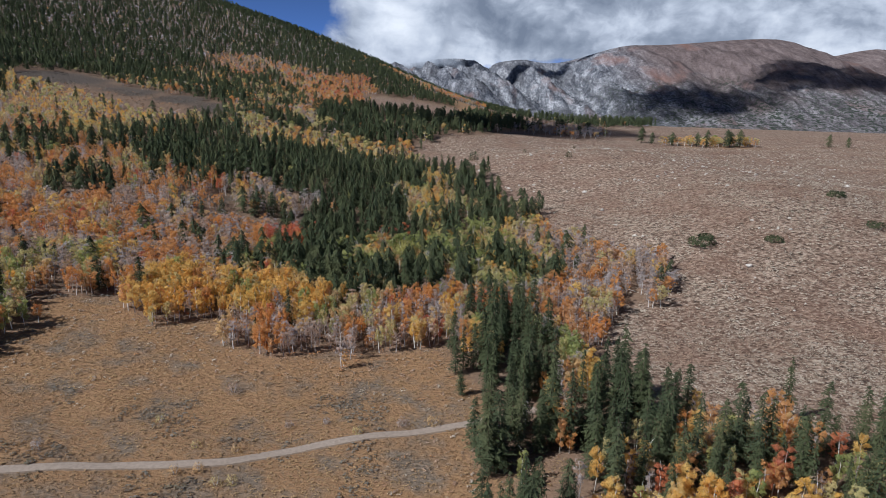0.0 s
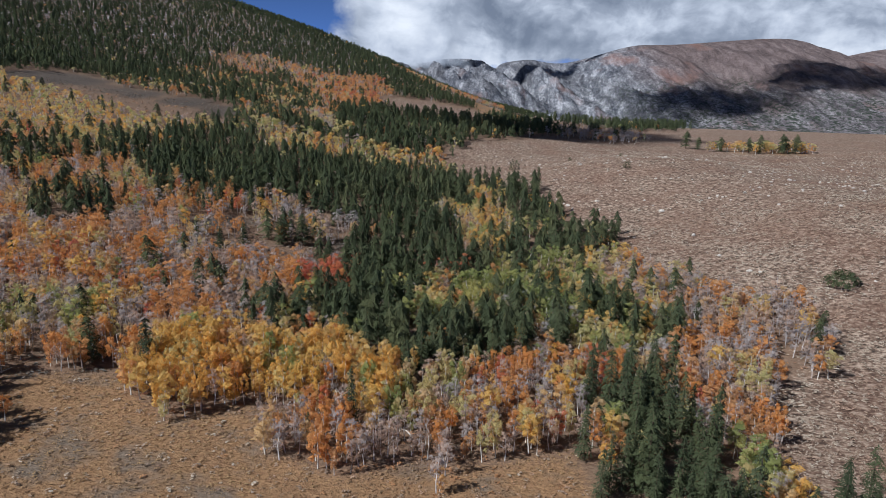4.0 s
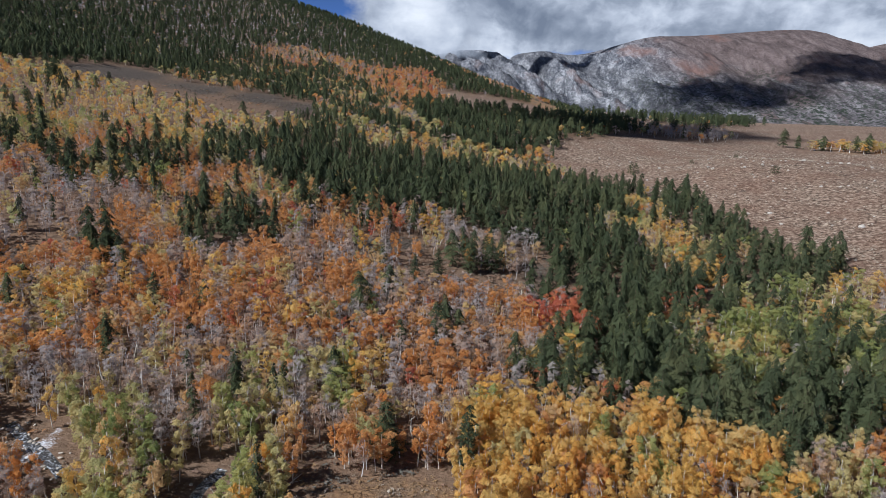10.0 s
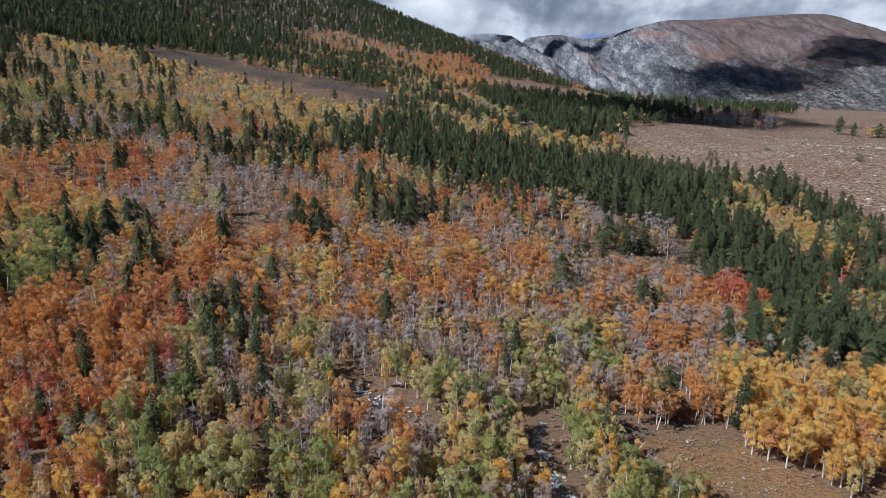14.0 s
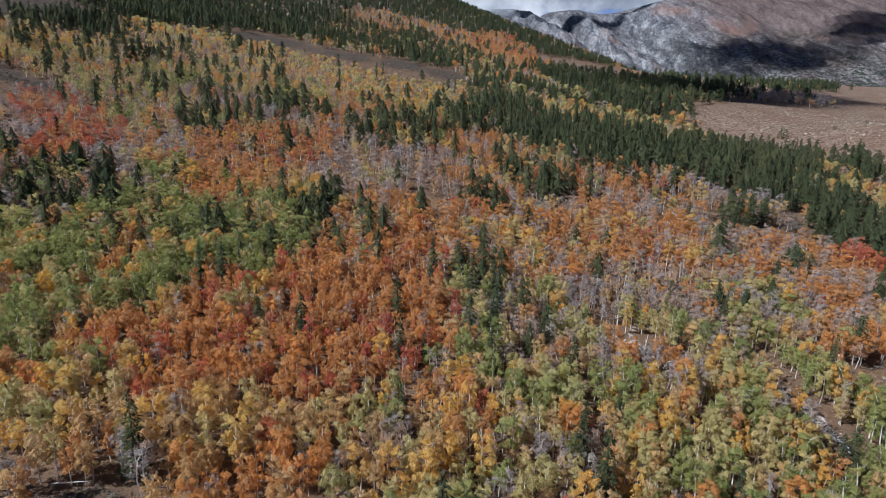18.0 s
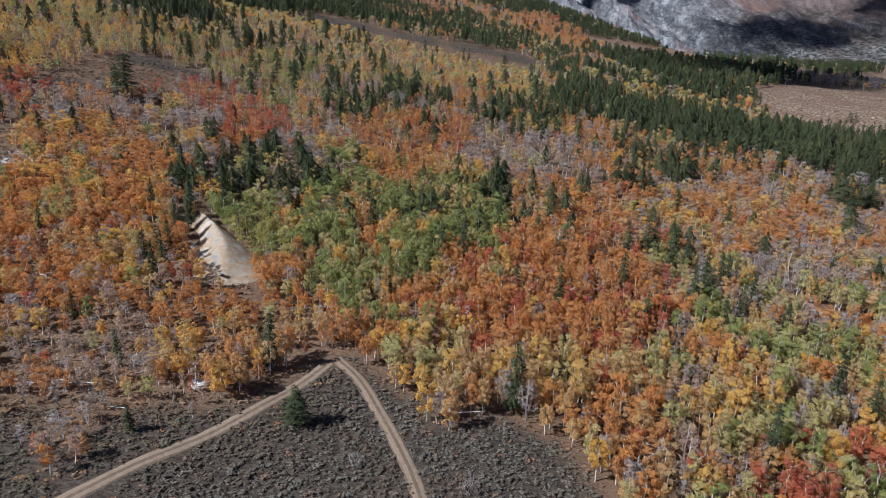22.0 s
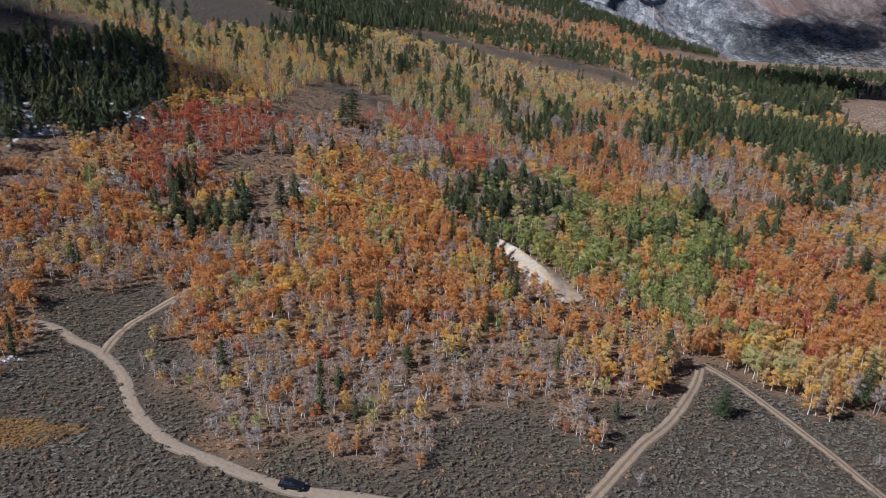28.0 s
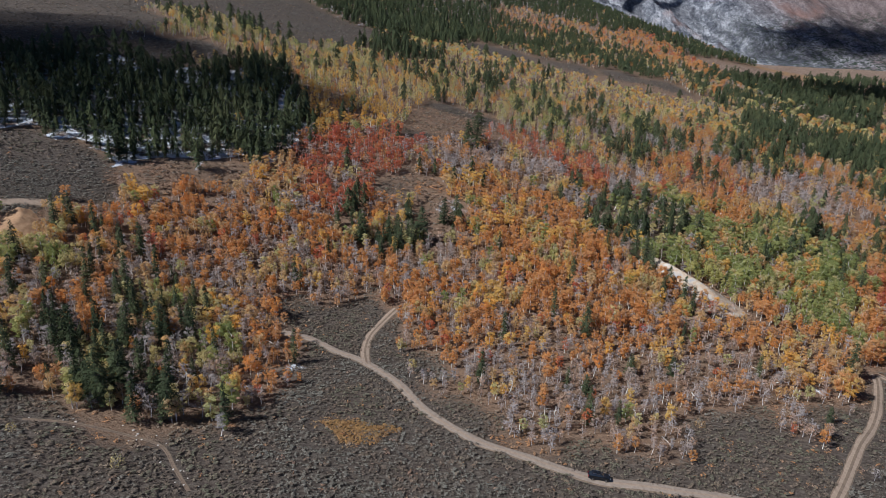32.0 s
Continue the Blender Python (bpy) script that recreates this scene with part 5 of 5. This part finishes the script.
# ---- a dark car on the track ----
def box(bm, x0, x1, y0, y1, z0, z1):
    vs = [bm.verts.new(c) for c in ((x0, y0, z0), (x1, y0, z0), (x1, y1, z0), (x0, y1, z0), (x0, y0, z1), (x1, y0, z1), (x1, y1, z1), (x0, y1, z1))]
    for f in ((0, 3, 2, 1), (4, 5, 6, 7), (0, 1, 5, 4), (1, 2, 6, 5), (2, 3, 7, 6), (3, 0, 4, 7)):
        bm.faces.new([vs[i] for i in f])
    return vs


def loft(profile, half_widths):
    """A body from a side outline, its width given point by point."""
    bm = bmesh.new()
    left = [bm.verts.new((x, -w, z)) for (x, z), w in zip(profile, half_widths)]
    right = [bm.verts.new((x, w, z)) for (x, z), w in zip(profile, half_widths)]
    n = len(profile)
    for i in range(n):
        j = (i + 1) % n
        bm.faces.new((left[i], left[j], right[j], right[i]))
    bm.faces.new(left[::-1])
    bm.faces.new(right)
    bmesh.ops.recalc_face_normals(bm, faces=bm.faces)
    return bm


def wheel_mesh(radius, width, sides=18):
    bm = bmesh.new()
    bmesh.ops.create_cone(bm, cap_ends=True, segments=sides, radius1=radius, radius2=radius, depth=width, matrix=Matrix.Rotation(radians(90), 4, "X"))
    bmesh.ops.bevel(bm, geom=[e for e in bm.edges if abs(e.verts[0].co.y - e.verts[1].co.y) < 1e-4], offset=0.03, segments=2, affect="EDGES")
    return bm


def make_car():
    n = Nodes("black_car_paint")
    paint = n.solid((0.012, 0.013, 0.016, 1), 0.22, spec=0.5)
    n = Nodes("dark_car_glass")
    glass = n.solid((0.02, 0.024, 0.03, 1), 0.06, spec=0.6)
    n = Nodes("tyre_rubber")
    rubber = n.solid((0.02, 0.02, 0.02, 1), 0.85)
    n = Nodes("alloy")
    alloy = n.solid((0.5, 0.5, 0.52, 1), 0.35, metal=1.0)
    n = Nodes("lamp_lens")
    lens = n.solid((0.75, 0.76, 0.78, 1), 0.15, spec=0.5)
    n = Nodes("red_lens")
    red = n.solid((0.35, 0.02, 0.02, 1), 0.2, spec=0.5)
    car = tagged(new("car"), "black estate car on a pale dirt track", "car")
    outline = [(-2.35, 0.42), (2.25, 0.36), (2.38, 0.60), (2.30, 0.86), (1.15, 1.03), (-1.9, 1.08), (-2.38, 1.00), (-2.42, 0.62)]
    bm = loft(outline, (0.86, 0.84, 0.86, 0.80, 0.90, 0.90, 0.84, 0.88))
    bmesh.ops.bevel(bm, geom=bm.edges[:], offset=0.07, segments=2, affect="EDGES")
    part("body", bm, paint, car)
    bm = loft([(1.10, 1.00), (0.30, 1.46), (-1.55, 1.50), (-2.15, 1.05)], (0.84, 0.62, 0.62, 0.80))
    bmesh.ops.bevel(bm, geom=bm.edges[:], offset=0.05, segments=2, affect="EDGES")
    part("cabin_glass", bm, glass, car, "dark tinted windows")
    bm = loft([(0.28, 1.44), (0.20, 1.53), (-1.50, 1.56), (-1.66, 1.47)], (0.66, 0.60, 0.60, 0.66))
    part("roof", bm, paint, car)
    for y in (-0.60, 0.60):
        bm = bmesh.new()
        box(bm, -1.4, 0.1, y - 0.025, y + 0.025, 1.56, 1.61)
        part("roof_rail", bm, alloy, car, "silver roof rail")
    for x in (1.45, -1.42):
        for y in (-0.80, 0.80):
            w = part("wheel", wheel_mesh(0.34, 0.22), rubber, car)
            w.location = (x, y, 0.34)
            rim = part("rim", wheel_mesh(0.21, 0.235), alloy, w, "silver alloy rim")
    for y in (-0.62, 0.62):
        bm = bmesh.new()
        box(bm, 2.18, 2.345, y - 0.18, y + 0.18, 0.68, 0.80)
        part("headlight", bm, lens, car, "clear headlight")
        bm = bmesh.new()
        box(bm, -2.435, -2.30, y - 0.16, y + 0.16, 0.80, 0.98)
        part("tail_light", bm, red, car, "red tail light")
        bm = bmesh.new()
        box(bm, 0.72, 0.90, y * 1.52 - 0.09, y * 1.52 + 0.09, 1.02, 1.15)
        part("door_mirror", bm, paint, car)
    return car


car = make_car()
car_at, car_ahead = np.array((-411.5, 96.7)), np.array((-398.0, 95.3))
slope = float(ground_z(*car_ahead) - ground_z(*car_at)) / float(np.hypot(*(car_ahead - car_at)))
car.matrix_basis = pose(car_at[0], car_at[1], float(ground_z(*car_at)) + 0.17, 0, -math.degrees(math.atan(slope)), math.degrees(math.atan2(*(car_ahead - car_at)[::-1])))


# ---- boulders on the plateau ----
def boulder_mesh(seed):
    bm = bmesh.new()
    bmesh.ops.create_icosphere(bm, subdivisions=2, radius=0.5)
    for v in bm.verts:
        v.co *= 1 + 0.55 * noise.noise(v.co * 1.6 + Vector((seed * 7.1, 0, 0))) + 0.15 * noise.noise(v.co * 5 + Vector((0, seed, 0)))
        v.co.z *= 0.7
    me = bpy.data.meshes.new("boulder")
    bm.to_mesh(me)
    bm.free()
    me.materials.append(STONE)
    return me


BOULDERS = [boulder_mesh(k) for k in range(5)]
brng = np.random.default_rng(5)
count = 0
while count < 280:
    x, y = brng.uniform(15, 405), brng.uniform(225, 645)
    if x > 135 + 0.40 * y or growth(np.array([x]), np.array([y]))[0] != "P" or brng.random() > 0.45 + 0.55 * (405 < y < 570) * (x < 210):
        continue
    size = brng.uniform(0.8, 1.9) if brng.random() < 0.9 else brng.uniform(2.0, 3.0)
    ob = new("boulder", BOULDERS[count % 5])
    ob.matrix_basis = Matrix.Translation((x, y, float(ground_z(x, y)) + 0.12 * size)) @ Matrix.Rotation(brng.uniform(0, 6.28), 4, "Z") @ Matrix.Diagonal((size, size * brng.uniform(0.7, 1.1), size, 1))
    tagged(ob, "pale granite boulder on the sagebrush plateau", "boulder", "boulders on the plateau")
    count += 1


def stones_along(line, count, reach, low, high_, label, group):
    """Loose stones on both sides of a line."""
    for k in range(count):
        px, py = line[brng.integers(0, len(line))]
        x, y, size = px + brng.normal(0, reach), py + brng.normal(0, reach), brng.uniform(low, high_)
        ob = new("stone", BOULDERS[k % 5])
        ob.matrix_basis = Matrix.Translation((x, y, float(ground_z(x, y)) + 0.12 * size)) @ Matrix.Rotation(brng.uniform(0, 6.28), 4, "Z") @ Matrix.Diagonal((size, size * brng.uniform(0.6, 1.0), size * 0.8, 1))
        tagged(ob, label, "stone", group)


for line in BROOKS:
    stones_along(line, 45, 1.5, 0.35, 1.0, "pale rounded stone beside a small brook", "stones by the brook")
stones_along(LINES["stony_trail"], 34, 1.6, 0.25, 0.6, "pale loose stone beside a narrow trail", "stones by the trail")


# ---- shrubs, junipers, dead trunks and logs ----
def shrub_shape(r, leaves, stems, flat):
    g = Shape()
    for k in range(stems):
        a = r.uniform(0, 6.28)
        q = r.uniform(0.2, 0.45)
        g.tube([(0.05 * math.cos(a), 0.05 * math.sin(a), -0.08), (q * math.cos(a), q * math.sin(a), flat * r.uniform(0.5, 0.9))], (0.02, 0.006), 4)
    for k in range(leaves):
        a, e, q = r.uniform(0, 6.28), r.uniform(0.05, 1.0), r.uniform(0.75, 1.05)
        ring = math.sqrt(1 - e * e * 0.8)
        out = (math.cos(a) * ring, math.sin(a) * ring, e)
        g.tuft(r, np.array((0.5 * q * out[0], 0.5 * q * out[1], flat * e * q)), out, 0.05)
    return g.done()


SHRUB_SHAPES = [shrub_shape(shape_rng, 130, 6, f) for f in (0.75, 0.9, 0.8)]
JUNIPER_SHAPES = [shrub_shape(shape_rng, 190, 5, f) for f in (0.9, 0.32)]


def scatter_things(name, shapes, bark_mat, leaf_mat, label, category, places, group=""):
    firsts = []
    for q, (x, y, w) in enumerate(places):
        m = Matrix.Translation((x, y, float(ground_z(x, y)) - 0.02)) @ Matrix.Rotation(q * 2.4, 4, "Z") @ Matrix.Diagonal((w, w, w, 1))
        if q < len(shapes):
            base = tagged(new(name), label, category, group)
            for part_name, me in zip(("woody_base", "foliage"), split_shape(name, shapes[q], bark_mat, leaf_mat)):
                new(part_name, me).parent = base
            base.matrix_basis = m
            firsts.append(base)
        else:
            copy_thing(firsts[q % len(shapes)], Matrix.Identity(4)).matrix_basis = m


scatter_things("shrub", SHRUB_SHAPES, GREY_BARK, LEAF["dull"], "round golden shrub beside a dirt track", "shrub",
               [(-45.5, 136.9, 2.5), (-55.9, 127.4, 2.8), (-51.4, 129, 2.7), (-0.3, 152.2, 3.6), (-90.8, 161.4, 2.2), (-96.4, 163.9, 2.4), (-381.8, 120, 2.7), (-342, 147, 3), (-331.5, 144, 2.7), (-426, 138, 3)])
scatter_things("shrub", SHRUB_SHAPES, GREY_BARK, LEAF["olive"], "round olive green shrub in the dry meadow", "shrub",
               [(-54.9, 137.2, 2.4), (-46.3, 124.8, 2.8), (-43.2, 126, 2.8), (-18.9, 146.7, 2.7), (-66.6, 146.1, 2.7), (15, 162, 3.6), (19.5, 157.5, 3.3), (-510, 82.5, 3), (-534, 87, 2.1)])
scatter_things("shrub", SHRUB_SHAPES, GREY_BARK, LEAF["bare"], "leafless rusty shrub in open ground", "shrub",
               [(-7.9, 151.2, 3.3), (-54, 162.3, 3.6), (-88.2, 132.4, 3), (-36, 148.5, 2.4), (-27, 150, 2.1), (-396, 123, 2.7), (-307.5, 126, 3), (-288, 123, 3.3), (-447, 126, 2.4), (-495, 114, 2.8)])
scatter_things("juniper", JUNIPER_SHAPES[:1], DARK_BARK, LEAF["pine"], "dark round juniper bush on the plateau", "shrub", [(27.9, 573.5, 9), (98.9, 512.7, 5.7), (73.5, 585, 3.6), (126, 630, 3.6)])
scatter_things("juniper", JUNIPER_SHAPES[1:], DARK_BARK, LEAF["pine"], "low spreading green juniper mat on the plateau", "shrub",
               [(119.4, 291.9, 12.8), (123.8, 297.8, 7.5), (150, 286.8, 8.2), (207.3, 340.2, 9.8), (201, 296.1, 9)])


def dead_trunk(r):
    """A bleached trunk with four broken branches."""
    bend = r.normal(0, 0.05, (2, 2))
    pieces = []
    g = Shape()
    g.tube([(0, 0, -0.05), (*bend[0], 0.5), (*(bend.sum(0)), 1.0)], (0.022, 0.016, 0.005), 6)
    pieces.append(g)
    for k in range(4):
        h = r.uniform(0.35, 0.9)
        a, q = r.uniform(0, 6.28), r.uniform(0.10, 0.24)
        g = Shape()
        g.tube([(bend[0][0] * 2 * min(h, 0.5), bend[0][1] * 2 * min(h, 0.5), h), (q * math.cos(a), q * math.sin(a), h + r.uniform(0.03, 0.18))], (0.009, 0.002), 4)
        pieces.append(g)
    made = []
    for g in pieces:
        v, t, s, nrm = g.done()
        made.append(mesh_of("dead_wood", v, t, [WHITE_BARK], normals=nrm))
    return made


SNAGS = [dead_trunk(shape_rng) for _ in range(5)]
drng = np.random.default_rng(17)
spots_x, spots_y = drng.uniform(-570, 90, 6000), drng.uniform(112, 322, 6000)
spot_kind = growth(spots_x, spots_y)
free = np.isin(spot_kind, ("B", "L", "X", "D", "O", "J", "V", "W", "Z")) & ~near_track(spots_x, spots_y, 3) & ~on_heap(spots_x, spots_y)
free &= (rng.random(6000) < np.where(np.isin(spot_kind, ("B", "V", "J", "Z")), 1.0, 0.25)) & (spots_x > -450 - 0.75 * spots_y)
chosen = np.nonzero(free)[0][:230]
for q, i in enumerate(chosen):
    x, y, z = spots_x[i], spots_y[i], float(ground_z(spots_x[i], spots_y[i]))
    size = drng.uniform(4.5, 8.0) * float(np.interp(x, (-495, -375, -180), (0.75, 0.75, 1.0)))
    lying = q % 3 == 0
    tilt = 86 if lying else drng.normal(0, 9)
    ob = new("fallen_log" if lying else "dead_aspen", SNAGS[q % 5][0])
    for me in SNAGS[q % 5][1:]:
        new("branch", me).parent = ob
    ob.matrix_basis = Matrix.Translation((x, y, z + (0.16 if lying else 0))) @ Matrix.Rotation(drng.uniform(0, 6.28), 4, "Z") @ Matrix.Rotation(radians(tilt), 4, "X") @ Matrix.Diagonal((size * 1.2, size * 1.2, size, 1))
    tagged(ob, "bleached fallen aspen trunk on the forest floor" if lying else "bleached bare dead aspen trunk standing among aspens", "log" if lying else "tree", "dead aspens")


# ---- far mountains ----
def mountains():
    xs, ys = np.arange(-900, 3300, 11.0), np.arange(2260, 4150, 13.0)
    mx, my = np.meshgrid(xs, ys)
    left = smoothstep(1080, 600, mx)
    crest = 455 - 125 * left + 20 * np.sin(mx / 230.0) - 70 * np.exp(-((mx - 2080) / 170.0) ** 2)
    foot = 2400 + 100 * np.sin(mx / 450.0) + 200 * np.exp(-((mx - 600) / 195.0) ** 2)
    rise = np.clip((my - foot) / 1350, 0, 1)
    rise = 0.62 * rise + 0.38 * smoothstep(0, 1, rise)
    gorge = np.exp(-((mx - 545 + 0.30 * (my - 2850)) / 100.0) ** 2)
    at = list(zip((mx + 0.35 * (my - 2400)).ravel(), my.ravel()))
    spur = np.array([noise.ridged_multi_fractal(Vector((a / 230, b / 900, 0.3)), 1.0, 2.1, 6, 1.0, 2.0) for a, b in at]).reshape(mx.shape)
    crag = np.array([noise.fractal(Vector((a / 55, b / 95, 1.3)), 0.6, 2.0, 5) for a, b in at]).reshape(mx.shape)
    body = np.sin(math.pi * np.clip(rise, 0, 1)) ** 0.6
    rib = np.array([noise.ridged_multi_fractal(Vector((a / 95, b / 520, 4.1)), 1.0, 2.1, 4, 1.0, 2.0) for a, b in at]).reshape(mx.shape)
    z = 6 + body * (10 + 14 * left) * (rib - 1.2) + crest * rise * (1 - 0.5 * gorge) + body * ((42 + 34 * left) * (spur - 1.2) + (8 + 10 * left) * crag)
    z -= 90 * (1 - smoothstep(0, 0.03, rise))
    n, k = mx.shape
    i = np.arange(n * k).reshape(n, k)
    quads = np.stack([i[:-1, :-1], i[:-1, 1:], i[1:, 1:], i[1:, :-1]], -1).reshape(-1, 4)
    brown = (0.5 + 0.5 * smoothstep(120, 260, z + 70 * wobble(mx, my, 390, 31))) * smoothstep(780, 1150, mx)
    scrub = smoothstep(300, 60, z + 60 * wobble(mx, my, 300, 33)) * (0.2 + 0.8 * smoothstep(600, 1000, mx))
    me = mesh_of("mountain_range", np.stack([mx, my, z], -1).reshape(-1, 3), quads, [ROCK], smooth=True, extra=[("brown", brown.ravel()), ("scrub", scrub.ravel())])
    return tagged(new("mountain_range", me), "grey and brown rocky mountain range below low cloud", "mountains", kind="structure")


mountains()


# ---- clouds ----
def cloud_bank(dist, first, last, base, fade_left, fade_right, flat=False):
    """A bank of cloud over the range, curved round the valley."""
    n, k = 150, 60
    u, w = np.meshgrid(np.linspace(0, 1, n), np.linspace(0, 1, k))
    side = first + u * (last - first)
    ang = np.radians(side)
    z = 100 + w * dist * 0.42
    x, y = (-200 + dist * np.tan(ang), dist + 0 * ang) if flat else (-200 + dist * np.sin(ang), dist * np.cos(ang))
    rise = np.degrees(np.arctan2(z - 100, dist))
    cover = np.clip((rise - base(side)) / 0.9, -2.0, 1.2)
    cover = np.minimum(cover, (side - fade_left - 0.5 * (rise - 5)) / 3.5)
    cover = np.minimum(cover, (fade_right - side) / 3.0)
    # painted into the glow: sunlit flank, grey belly, lighter hem and a bright break
    bright = 0.36 + 0.24 * np.exp(-((side - fade_left - 5.0) / 5.0) ** 2) + 0.16 * np.exp(-((rise - base(side) - 0.7) / 0.9) ** 2)
    bright = bright + 0.24 * np.exp(-((side - 31) / 7.0) ** 2 - ((rise - 5.2) / 2.2) ** 2)
    i = np.arange(n * k).reshape(k, n)
    quads = np.stack([i[:-1, :-1], i[:-1, 1:], i[1:, 1:], i[1:, :-1]], -1).reshape(-1, 4)
    me = mesh_of("cloud_bank", np.stack([x, y, z], -1).reshape(-1, 3), quads, [CLOUD], smooth=True, extra=[("cover", cover.ravel()), ("bright", bright.ravel())])
    return tagged(new("backdrop_cloud", me), "white and grey cloud bank hiding the mountain tops", "cloud", kind="structure")


cloud_bank(3450, -12, 24, lambda a: 2.75 + 0.07 * (a - 5), -7.5, 5, True)
cloud_bank(4450, -34, 56, lambda a: 3.0 + 0 * a, -7.5, 90)
n = Nodes("cloud_body")
thick = n.maths("MULTIPLY_ADD", n.noise(n.place(), 0.012, 4, 0.6), 1.6, n.maths("SUBTRACT", n.attr("thick"), 1.0), clamp=True)
WHITE_CLOUD = n.done(n.add("ShaderNodeMixShader", {0: thick, 1: n.add("ShaderNodeBsdfTransparent").outputs[0], 2: n.add("ShaderNodeBsdfDiffuse", {"Color": (0.85, 0.86, 0.88, 1)}).outputs[0]}).outputs[0])


def puff(at, size, seed):
    """A flat cloud, thin and frayed towards its rim."""
    bm = bmesh.new()
    bmesh.ops.create_icosphere(bm, subdivisions=5, radius=1.0)
    thin = []
    for v in bm.verts:
        thin.append(1.5 * (1 - v.co.x ** 2 - v.co.y ** 2) - 0.1)
        v.co *= 1 + 0.55 * noise.fractal(v.co * 1.3 + Vector((seed, 0, 0)), 1.0, 2.0, 4)
        v.co = Vector((v.co.x * size[0], v.co.y * size[1], v.co.z * size[2]))
    me = bpy.data.meshes.new("cloud")
    bm.to_mesh(me)
    bm.free()
    me.attributes.new("thick", "FLOAT", "POINT").data.foreach_set("value", np.clip(thin, 0, 1).astype(np.float32))
    me.materials.append(WHITE_CLOUD)
    ob = new("cloud", me)
    ob.location = at
    return tagged(ob, "drifting white cloud high over the valley", "cloud", kind="structure")


def over(x, y, z, height):
    """The place at that height whose shadow falls on x, y, z."""
    return Vector((x, y, z)) - SUN_WAY * ((height - z) / -SUN_WAY.z)


puff(over(1090, 2890, 150, 1350), (430, 270, 50), 1.0)
puff(over(1780, 3080, 230, 1425), (420, 240, 50), 5.0)
puff(over(105, 840, 60, 1200), (165, 75, 40), 8.0)
puff(over(-690, 330, 105, 1050), (170, 110, 40), 11.0)
